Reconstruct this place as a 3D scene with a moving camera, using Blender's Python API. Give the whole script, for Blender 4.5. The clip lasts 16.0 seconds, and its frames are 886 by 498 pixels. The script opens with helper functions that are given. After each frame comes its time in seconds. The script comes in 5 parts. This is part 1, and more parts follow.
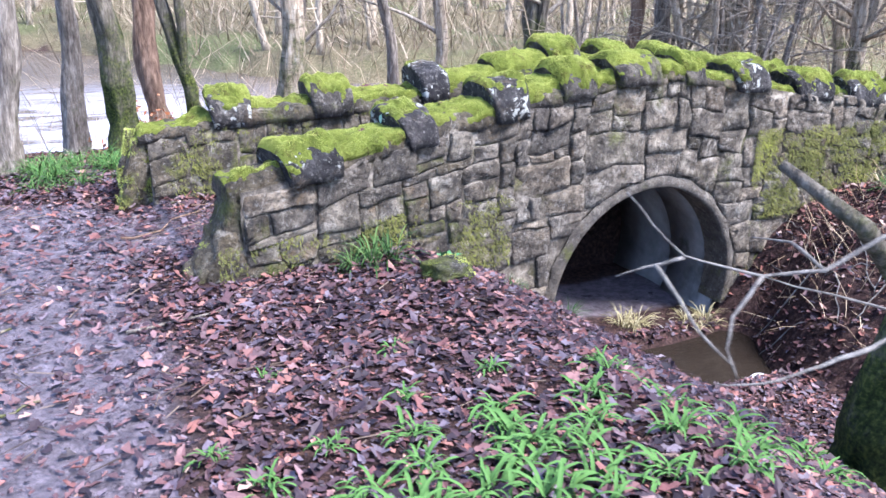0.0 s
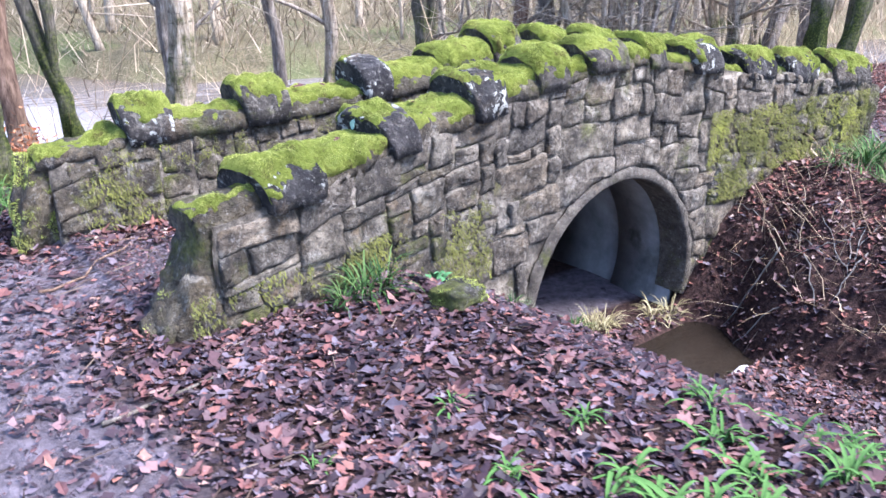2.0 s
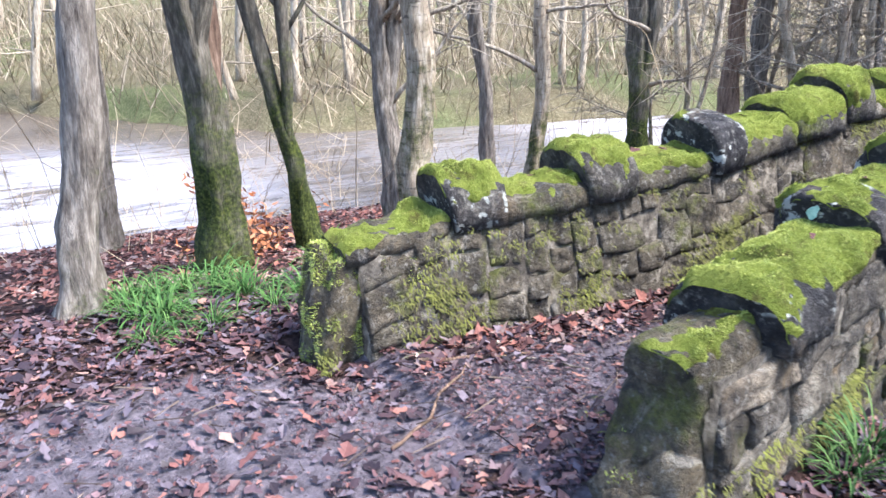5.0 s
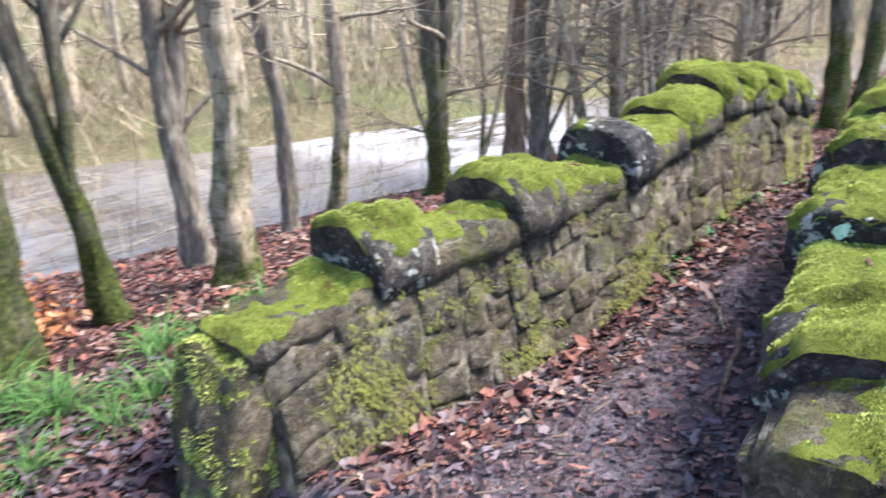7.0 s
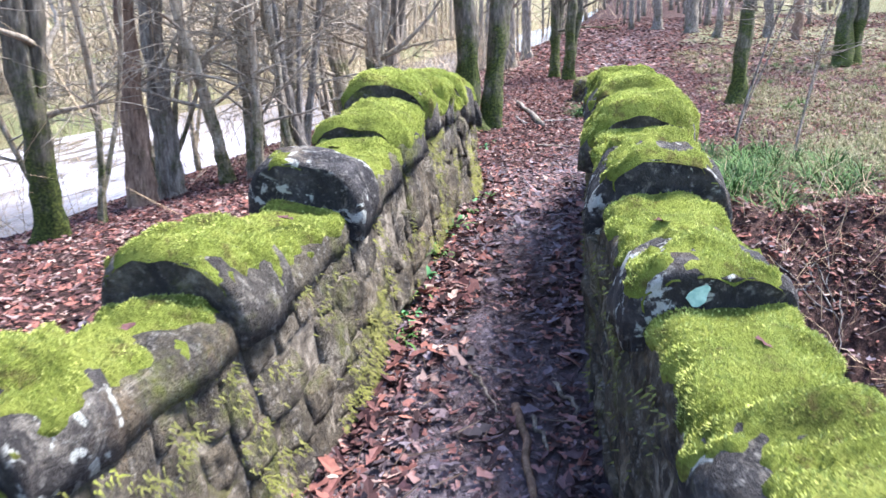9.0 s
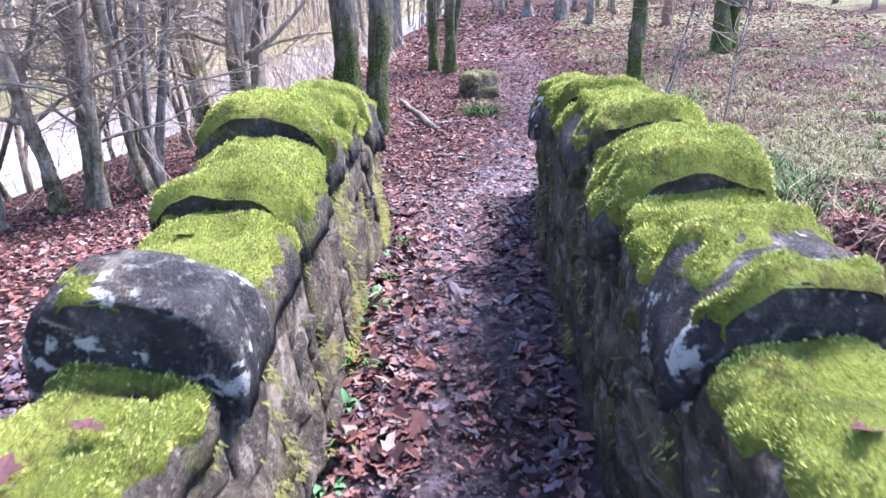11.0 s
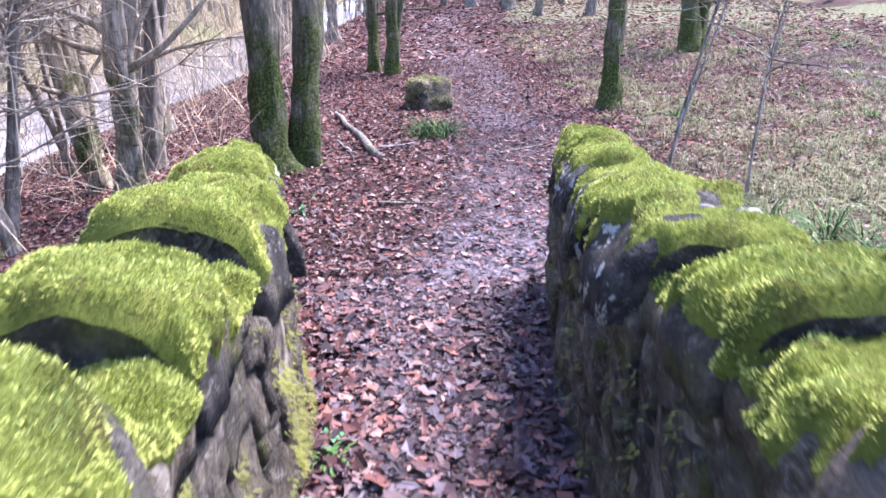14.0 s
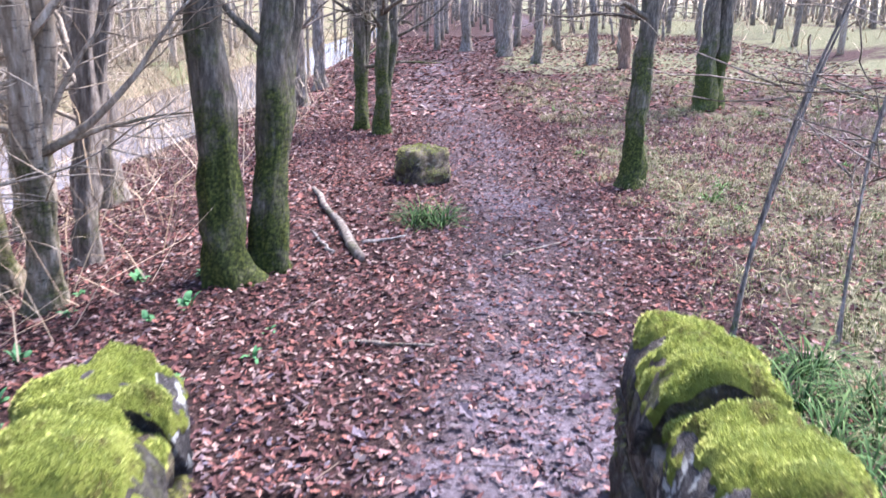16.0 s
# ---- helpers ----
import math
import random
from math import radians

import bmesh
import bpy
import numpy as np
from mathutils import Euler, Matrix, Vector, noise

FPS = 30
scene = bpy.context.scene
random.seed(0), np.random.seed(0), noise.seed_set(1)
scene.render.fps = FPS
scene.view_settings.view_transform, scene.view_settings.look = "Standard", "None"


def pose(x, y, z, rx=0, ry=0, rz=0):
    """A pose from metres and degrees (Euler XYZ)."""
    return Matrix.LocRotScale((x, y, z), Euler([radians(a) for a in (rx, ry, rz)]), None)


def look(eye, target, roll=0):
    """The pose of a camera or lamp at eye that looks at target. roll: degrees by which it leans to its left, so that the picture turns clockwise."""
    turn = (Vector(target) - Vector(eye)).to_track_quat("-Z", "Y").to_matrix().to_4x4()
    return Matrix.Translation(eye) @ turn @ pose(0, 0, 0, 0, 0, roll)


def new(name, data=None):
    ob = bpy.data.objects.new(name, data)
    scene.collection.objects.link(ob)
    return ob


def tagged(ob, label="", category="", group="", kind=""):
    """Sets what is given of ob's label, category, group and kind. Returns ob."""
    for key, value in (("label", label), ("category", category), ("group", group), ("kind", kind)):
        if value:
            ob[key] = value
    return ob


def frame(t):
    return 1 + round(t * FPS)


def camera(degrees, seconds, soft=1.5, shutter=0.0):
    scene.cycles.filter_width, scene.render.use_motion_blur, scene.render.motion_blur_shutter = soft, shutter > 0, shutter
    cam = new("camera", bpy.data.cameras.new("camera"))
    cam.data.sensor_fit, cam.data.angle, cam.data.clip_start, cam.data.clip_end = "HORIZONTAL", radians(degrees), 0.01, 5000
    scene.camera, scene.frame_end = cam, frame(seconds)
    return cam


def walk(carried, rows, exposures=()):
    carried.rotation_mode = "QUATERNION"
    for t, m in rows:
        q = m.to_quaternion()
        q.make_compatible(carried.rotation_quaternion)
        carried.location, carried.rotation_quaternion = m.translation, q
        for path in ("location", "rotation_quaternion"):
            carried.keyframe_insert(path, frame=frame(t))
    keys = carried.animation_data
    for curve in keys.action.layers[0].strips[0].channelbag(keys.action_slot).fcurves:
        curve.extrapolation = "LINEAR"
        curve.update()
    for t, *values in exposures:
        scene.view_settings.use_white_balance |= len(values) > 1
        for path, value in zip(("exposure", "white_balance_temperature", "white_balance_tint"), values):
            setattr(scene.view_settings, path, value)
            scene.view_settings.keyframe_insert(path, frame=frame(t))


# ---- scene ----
cam = camera(55.7, 16.0, shutter=0.4)
METRES, EYE, TILT, LEAN, TURN = 10.6, 1.80, -20.0, -1.0, -25.0
ROWS = [
    (0.0, 0.0, 0.0, 0.0, 0.0, 0.0, 0.0),
    (0.5, -0.0208, 0.0139, 0.0051, -2.03, -0.09, 0.97),
    (1.0, -0.0355, 0.0367, 0.0093, -6.0, 0.06, 2.36),
    (1.5, -0.0509, 0.0527, 0.0117, -8.57, -0.53, 3.62),
    (2.0, -0.0772, 0.0712, 0.0186, -11.0, -1.1, 4.7),
    (2.5, -0.0974, 0.0888, 0.0231, -12.18, -0.48, 5.46),
    (3.0, -0.1177, 0.1166, 0.028, -12.25, -0.07, 5.73),
    (3.5, -0.1422, 0.1403, 0.0365, -9.92, 1.39, 5.12),
    (4.0, -0.1682, 0.1617, 0.0471, -5.37, 2.23, 3.6),
    (6.5, -0.237, 0.287, 0.0796, -13.99, 2.29, 7.65),
    (7.0, -0.2432, 0.3126, 0.0898, -23.43, 0.95, 10.93),
    (7.5, -0.2342, 0.3359, 0.0969, -32.23, -0.56, 13.29),
    (8.0, -0.2293, 0.3561, 0.1031, -39.68, -2.36, 14.91),
    (8.5, -0.2251, 0.3841, 0.1123, -46.2, -4.18, 15.97),
    (9.0, -0.2077, 0.4098, 0.119, -49.8, -5.13, 16.89),
    (9.5, -0.1883, 0.4312, 0.1251, -53.25, -6.63, 17.61),
    (10.0, -0.1647, 0.4564, 0.1342, -56.4, -7.79, 18.11),
    (12.5, -0.0361, 0.5431, 0.162, -63.39, -10.9, 19.05),
    (13.0, -0.0085, 0.5621, 0.1701, -65.81, -12.02, 18.81),
    (13.5, 0.0201, 0.5756, 0.174, -64.61, -11.6, 18.92),
    (14.0, 0.0491, 0.5866, 0.1814, -63.61, -11.16, 18.8),
    (14.5, 0.0804, 0.6032, 0.1933, -63.74, -10.74, 18.44),
    (15.0, 0.1136, 0.6186, 0.2008, -63.57, -10.35, 18.15),
    (15.5, 0.1474, 0.6296, 0.2103, -62.91, -9.66, 18.05),
    (16.0, 0.1837, 0.648, 0.2168, -64.3, -8.98, 17.69),
]
walk(cam, [(t, pose(0, 0, EYE, TILT, LEAN, TURN) @ pose(METRES * x, METRES * y, METRES * z, 90 + pitch, roll, yaw)) for t, x, y, z, yaw, pitch, roll in ROWS],
     exposures=[(0.0, 2.14, 5550, 21), (2.5, 2.25, 5550, 22), (4.0, 2.2, 5700, 18), (6.5, 2.1, 6100, 12), (7.5, 2.2, 6250, 11), (10.0, 2.6, 5700, 24), (13.0, 2.58, 5550, 31), (16.0, 2.4, 5800, 27)])

# ---- world and sun: a bright hazy winter sky, low soft sun from the open side ----
SUN_EL, SUN_AZ = radians(56), radians(137)      # azimuth clockwise from +y
world = bpy.data.worlds.new("sky")
scene.world = world
world.use_nodes = True
wn = world.node_tree.nodes
sky = wn.new("ShaderNodeTexSky")
sky.sky_type, sky.sun_disc, sky.sun_elevation, sky.sun_rotation = "NISHITA", False, SUN_EL, SUN_AZ
sky.dust_density, sky.air_density, sky.ozone_density = 1.5, 1.0, 2.0
wn["Background"].inputs["Strength"].default_value = 0.125
world.node_tree.links.new(sky.outputs[0], wn["Background"].inputs["Color"])
sun = new("sun", bpy.data.lights.new("sun", "SUN"))
sun.data.energy, sun.data.angle, sun.data.color = 2.8, radians(22), (1.0, 0.93, 0.82)
sun.matrix_world = look((0, 0, 0), (-math.sin(SUN_AZ) * math.cos(SUN_EL), -math.cos(SUN_AZ) * math.cos(SUN_EL), -math.sin(SUN_EL)))


# ---- materials ----
class Mat:
    """A small builder for node materials."""

    def __init__(self, name, rough=0.8, spec=0.3):
        self.m = bpy.data.materials.new(name)
        self.m.use_nodes = True
        self.t = self.m.node_tree
        self.b = self.t.nodes["Principled BSDF"]
        self.b.inputs["Roughness"].default_value = rough
        self.b.inputs["Specular IOR Level"].default_value = spec
        self.co = self.t.nodes.new("ShaderNodeNewGeometry").outputs["Position"]

    def link(self, a, b):
        self.t.links.new(a, b)

    def noise(self, scale, detail=6, rough=0.6, co=None, dist=0.0):
        n = self.t.nodes.new("ShaderNodeTexNoise")
        n.inputs["Scale"].default_value, n.inputs["Detail"].default_value, n.inputs["Roughness"].default_value = scale, detail, rough
        n.inputs["Distortion"].default_value = dist
        self.link(co or self.co, n.inputs["Vector"])
        return n.outputs["Fac"]

    def voronoi(self, scale, feature="F1", co=None):
        n = self.t.nodes.new("ShaderNodeTexVoronoi")
        n.feature = feature
        n.inputs["Scale"].default_value = scale
        self.link(co or self.co, n.inputs["Vector"])
        return n.outputs["Distance"]

    def ramp(self, fac, stops):
        n = self.t.nodes.new("ShaderNodeValToRGB")
        e = n.color_ramp.elements
        while len(e) < len(stops):
            e.new(0.5)
        for k, (p, c) in zip(e, stops):
            k.position = p
            k.color = (*c, 1) if len(c) == 3 else c
        self.link(fac, n.inputs["Fac"])
        return n.outputs["Color"]

    def step(self, fac, lo, hi):
        n = self.t.nodes.new("ShaderNodeMapRange")
        n.interpolation_type = "SMOOTHSTEP"
        n.inputs["From Min"].default_value, n.inputs["From Max"].default_value = lo, hi
        self.link(fac, n.inputs["Value"])
        return n.outputs["Result"]

    def mix(self, fac, a, b, mode="MIX"):
        n = self.t.nodes.new("ShaderNodeMix")
        n.data_type, n.blend_type = "RGBA", mode
        for sock, v in ((n.inputs["Factor"], fac), (n.inputs["A"], a), (n.inputs["B"], b)):
            if isinstance(v, (int, float)):
                sock.default_value = v
            elif isinstance(v, tuple):
                sock.default_value = (*v, 1)
            else:
                self.link(v, sock)
        return n.outputs["Result"]

    def math(self, op, a, b):
        n = self.t.nodes.new("ShaderNodeMath")
        n.operation = op
        for sock, v in zip(n.inputs, (a, b)):
            if isinstance(v, (int, float)):
                sock.default_value = v
            else:
                self.link(v, sock)
        return n.outputs[0]

    def random(self):
        return self.t.nodes.new("ShaderNodeObjectInfo").outputs["Random"]

    def island(self):
        return self.t.nodes.new("ShaderNodeNewGeometry").outputs["Random Per Island"]

    def attr(self, name):
        n = self.t.nodes.new("ShaderNodeAttribute")
        n.attribute_name = name
        return n.outputs["Color"], n.outputs["Fac"]

    def split(self, colour):
        n = self.t.nodes.new("ShaderNodeSeparateColor")
        self.link(colour, n.inputs[0])
        return n.outputs

    def axis(self, which):
        n = self.t.nodes.new("ShaderNodeSeparateXYZ")
        self.link(self.co, n.inputs[0])
        return n.outputs[which]

    def up(self):
        g = self.t.nodes.new("ShaderNodeNewGeometry")
        n = self.t.nodes.new("ShaderNodeSeparateXYZ")
        self.link(g.outputs["Normal"], n.inputs[0])
        return n.outputs["Z"]

    def bump(self, fac, strength=0.5, distance=0.02):
        n = self.t.nodes.new("ShaderNodeBump")
        n.inputs["Strength"].default_value, n.inputs["Distance"].default_value = strength, distance
        self.link(fac, n.inputs["Height"])
        self.link(n.outputs[0], self.b.inputs["Normal"])

    def colour(self, c):
        if isinstance(c, tuple):
            self.b.inputs["Base Color"].default_value = (*c, 1)
        else:
            self.link(c, self.b.inputs["Base Color"])

    def rough(self, fac):
        self.link(fac, self.b.inputs["Roughness"])


def stone_material(name, low, mid, high, lichen=0.0, moss=0.3, dark=0.5, pale=0.35, tint=0.75):
    k = Mat(name, 0.85, 0.25)
    c = k.ramp(k.noise(7, 10, 0.72), [(0.34, low), (0.5, mid), (0.66, high)])
    rnd = k.random()
    c = k.mix(tint, c, k.ramp(rnd, [(0.0, (0.55, 0.53, 0.52)), (0.25, (1.0, 0.97, 0.9)), (0.45, (1.2, 1.06, 0.9)), (0.7, (0.8, 0.8, 0.82)), (1.0, (1.3, 1.2, 1.05))]), "MULTIPLY")
    c = k.mix(k.math("MULTIPLY", k.step(k.noise(4.1, 8, 0.75, dist=0.6), 0.5, 0.62), dark), c, (0.035, 0.033, 0.034))
    c = k.mix(k.math("MULTIPLY", k.step(k.noise(5.3, 9, 0.78, dist=0.9), 0.54, 0.64), pale), c, (0.56, 0.51, 0.41))
    c = k.mix(k.math("MULTIPLY", k.step(k.noise(2.9, 8, 0.76, dist=0.5), 0.55, 0.68), pale * 0.8), c, (0.27, 0.19, 0.1))
    c = k.mix(k.math("MULTIPLY", k.step(k.noise(27, 7, 0.75), 0.52, 0.62), 0.55), c, (0.05, 0.046, 0.04))
    c = k.mix(k.math("MULTIPLY", k.step(k.noise(38, 4, 0.6), 0.55, 0.75), 0.5), c, (0.5, 0.48, 0.42))
    if lichen:
        blot = k.step(k.noise(15, 7, 0.62, dist=0.4), 0.55, 0.6)
        patch = k.step(k.noise(3.7, 2), 0.62 - lichen * 0.2, 0.68 - lichen * 0.2)
        c = k.mix(k.math("MULTIPLY", blot, patch), c, (0.62, 0.64, 0.57))
    if moss:
        g = k.ramp(k.noise(45, 4), [(0.3, (0.06, 0.075, 0.015)), (0.7, (0.22, 0.24, 0.05))])
        c = k.mix(k.math("MULTIPLY", k.step(k.noise(2.3, 7, 0.72), 0.62 - moss * 0.3, 0.78 - moss * 0.3), 0.85), c, g)
    k.colour(c)
    k.bump(k.math("ADD", k.noise(22, 10, 0.7), k.math("MULTIPLY", k.noise(130, 4, 0.6), 0.4)), 1.0, 0.075)
    return k.m


M_STONE = stone_material("sandstone_rubble", (0.045, 0.04, 0.033), (0.2, 0.178, 0.142), (0.5, 0.455, 0.365), moss=0.16, dark=0.62, pale=0.8)
M_STONE_MOSSY = stone_material("damp_mossy_rubble", (0.035, 0.032, 0.026), (0.12, 0.105, 0.075), (0.28, 0.25, 0.18), moss=0.42, dark=0.75, pale=0.6)
M_COPE = stone_material("coping_stone", (0.022, 0.02, 0.02), (0.085, 0.078, 0.068), (0.22, 0.2, 0.17), moss=0.42, dark=0.75)
M_COPE_LICHEN = stone_material("lichened_coping_stone", (0.02, 0.02, 0.022), (0.055, 0.054, 0.056), (0.15, 0.145, 0.14), lichen=0.9, moss=0.12, dark=0.6)

M_STONE_INNER = stone_material("weathered_inner_rubble", (0.04, 0.035, 0.027), (0.13, 0.113, 0.082), (0.29, 0.255, 0.19), moss=0.34, dark=0.7, pale=0.6, tint=0.4)

k = Mat("lime_mortar", 0.95, 0.15)
c = k.ramp(k.noise(9, 8, 0.7), [(0.34, (0.025, 0.022, 0.019)), (0.5, (0.14, 0.122, 0.095)), (0.66, (0.38, 0.34, 0.27))])
c = k.mix(k.math("MULTIPLY", k.step(k.noise(2.1, 7, 0.7), 0.52, 0.66), 0.7), c, k.ramp(k.noise(40, 3), [(0.3, (0.05, 0.05, 0.015)), (0.7, (0.16, 0.155, 0.045))]))
k.colour(c)
k.bump(k.noise(40, 8, 0.7), 0.9, 0.03)
M_MORTAR = k.m

M_BOULDER = stone_material("moss_covered_boulder", (0.04, 0.042, 0.034), (0.11, 0.105, 0.08), (0.23, 0.215, 0.17), moss=0.8, dark=0.4)
M_RING = stone_material("arch_mortar", (0.1, 0.09, 0.075), (0.2, 0.18, 0.15), (0.3, 0.275, 0.23), moss=0.15, dark=0.4)

k = Mat("moss", 0.95, 0.1)
c = k.ramp(k.noise(5, 5, 0.6), [(0.25, (0.07, 0.085, 0.018)), (0.5, (0.23, 0.28, 0.05)), (0.75, (0.4, 0.43, 0.1))])
c = k.mix(k.math("MULTIPLY", k.step(k.noise(60, 4), 0.5, 0.75), 0.6), c, (0.045, 0.065, 0.008))
c = k.mix(k.math("MULTIPLY", k.step(k.noise(8, 8, 0.75), 0.52, 0.64), 0.75), c, (0.1, 0.075, 0.03))
k.colour(c)
k.bump(k.math("ADD", k.noise(160, 6, 0.7), k.math("MULTIPLY", k.noise(38, 4, 0.6), 1.2)), 1.0, 0.03)
M_MOSS = k.m

k = Mat("moss_fibre", 0.9, 0.15)
c = k.mix(0.55, k.ramp(k.island(), [(0.0, (0.14, 0.17, 0.036)), (0.5, (0.42, 0.48, 0.11)), (1.0, (0.72, 0.73, 0.28))]),
          k.ramp(k.noise(6, 6, 0.65), [(0.3, (0.07, 0.09, 0.018)), (0.45, (0.34, 0.4, 0.075)), (0.62, (0.64, 0.67, 0.17))]))
c = k.mix(k.math("MULTIPLY", k.step(k.noise(34, 5, 0.65), 0.52, 0.68), 0.45), c, (0.08, 0.11, 0.018))
k.colour(k.mix(k.math("MULTIPLY", k.step(k.noise(6.5, 8, 0.75, dist=0.4), 0.57, 0.68), 0.6), c, (0.13, 0.1, 0.038)))
M_FIBRE = k.m

k = Mat("wall_moss_fibre", 0.95, 0.1)
k.colour(k.mix(0.6, k.ramp(k.island(), [(0.0, (0.04, 0.04, 0.016)), (0.5, (0.12, 0.115, 0.042)), (1.0, (0.27, 0.25, 0.1))]),
               k.ramp(k.noise(3, 4, 0.6), [(0.3, (0.06, 0.075, 0.018)), (0.52, (0.16, 0.17, 0.045)), (0.7, (0.31, 0.34, 0.06))])))
M_WALLFIBRE = k.m

# ground: mud where trodden, leaf mould elsewhere, thin grass on the far bank
k = Mat("woodland_soil", 0.6, 0.5)
col, _ = k.attr("cover")
ch = k.split(col)
n1, n2 = k.noise(1.3, 7, 0.65), k.noise(26, 8, 0.7)
mould = k.ramp(n2, [(0.3, (0.016, 0.011, 0.011)), (0.5, (0.058, 0.036, 0.032)), (0.7, (0.16, 0.095, 0.076))])
# wet mud, its base lightened to lavender to carry the sky's sheen
mud = k.ramp(k.noise(14, 8, 0.7), [(0.3, (0.06, 0.05, 0.058)), (0.5, (0.18, 0.153, 0.172)), (0.7, (0.34, 0.295, 0.325))])
grass = k.ramp(k.noise(18, 8, 0.75), [(0.3, (0.055, 0.05, 0.025)), (0.5, (0.16, 0.14, 0.08)), (0.7, (0.33, 0.28, 0.18))])
verge = k.ramp(k.noise(18, 8, 0.75), [(0.3, (0.05, 0.058, 0.024)), (0.5, (0.15, 0.155, 0.08)), (0.7, (0.34, 0.32, 0.22))])
grass = k.mix(k.math("MULTIPLY", k.step(k.noise(0.22, 4, 0.6), 0.5, 0.64), 0.6), grass, k.ramp(k.noise(18, 8, 0.75), [(0.3, (0.05, 0.075, 0.025)), (0.7, (0.19, 0.24, 0.09))]))
grass = k.mix(k.step(k.axis("Y"), 9.0, 12.0), verge, grass)
c = k.mix(k.step(k.math("ADD", ch[0], k.math("MULTIPLY", k.math("SUBTRACT", n1, 0.5), 0.8)), 0.35, 0.65), mould, mud)
c = k.mix(k.step(k.math("ADD", ch[1], k.math("MULTIPLY", k.math("SUBTRACT", n1, 0.5), 1.2)), 0.4, 0.7), c, grass)
k.colour(c)
k.rough(k.mix(k.step(ch[0], 0.5, 1.0), (0.9, 0.9, 0.9), k.ramp(k.noise(8, 6, 0.7), [(0.35, (0.24, 0.24, 0.24)), (0.65, (0.6, 0.6, 0.6))])))
k.link(k.math("ADD", k.math("MULTIPLY", ch[0], 0.28), 0.08), k.b.inputs["Specular IOR Level"])
k.bump(k.math("ADD", k.noise(16, 10, 0.75), k.math("MULTIPLY", k.noise(70, 6, 0.7), 0.4)), 1.0, 0.05)
M_SOIL = k.m

def leaf_material(name, stops, rough, spec):
    q = Mat(name, rough, spec)
    c = q.ramp(q.island(), stops)
    c = q.mix(0.5, c, q.ramp(q.noise(60, 5, 0.7), [(0.3, (0.5, 0.5, 0.5)), (0.7, (1.4, 1.4, 1.4))]), "MULTIPLY")
    q.colour(c)
    q.rough(q.ramp(q.noise(11, 3), [(0.3, (rough - 0.15,) * 3), (0.7, (rough + 0.15,) * 3)]))
    return q.m


M_LEAF = leaf_material("damp_fallen_leaf", [(0.0, (0.018, 0.013, 0.017)), (0.28, (0.045, 0.028, 0.034)), (0.5, (0.1, 0.054, 0.056)), (0.64, (0.17, 0.07, 0.058)), (0.74, (0.085, 0.07, 0.085)), (0.88, (0.155, 0.125, 0.145)), (0.96, (0.25, 0.105, 0.078)), (1.0, (0.32, 0.21, 0.17))], 0.6, 0.3)
M_LEAF_RED = leaf_material("reddish_fallen_leaf", [(0.0, (0.022, 0.015, 0.016)), (0.28, (0.085, 0.044, 0.042)), (0.52, (0.17, 0.078, 0.066)), (0.68, (0.27, 0.115, 0.085)), (0.8, (0.16, 0.125, 0.125)), (0.94, (0.29, 0.2, 0.165)), (1.0, (0.42, 0.32, 0.27))], 0.8, 0.08)


def blade_material(name, a, b, c3):
    q = Mat(name, 0.75, 0.12)
    q.colour(q.ramp(q.island(), [(0.0, a), (0.55, b), (1.0, c3)]))
    q.b.inputs["Subsurface Weight"].default_value = 0.0
    return q.m


M_BLADE = blade_material("green_leaf_blade", (0.035, 0.085, 0.025), (0.07, 0.155, 0.04), (0.16, 0.27, 0.08))
M_SEDGE = blade_material("dark_green_sedge", (0.02, 0.05, 0.016), (0.05, 0.11, 0.03), (0.14, 0.22, 0.07))
M_HERB = blade_material("blue_green_herb", (0.04, 0.13, 0.06), (0.09, 0.24, 0.1), (0.15, 0.33, 0.13))
M_DRYGRASS = blade_material("pale_dry_grass", (0.16, 0.15, 0.06), (0.34, 0.3, 0.16), (0.5, 0.46, 0.3))
M_DARKTWIG = blade_material("damp_twig", (0.03, 0.022, 0.018), (0.1, 0.072, 0.055), (0.26, 0.2, 0.15))
M_BRUSH = blade_material("far_bare_twig", (0.08, 0.06, 0.042), (0.24, 0.19, 0.125), (0.5, 0.42, 0.3))
M_TWIG = blade_material("dry_twig", (0.16, 0.11, 0.07), (0.38, 0.29, 0.18), (0.62, 0.51, 0.35))


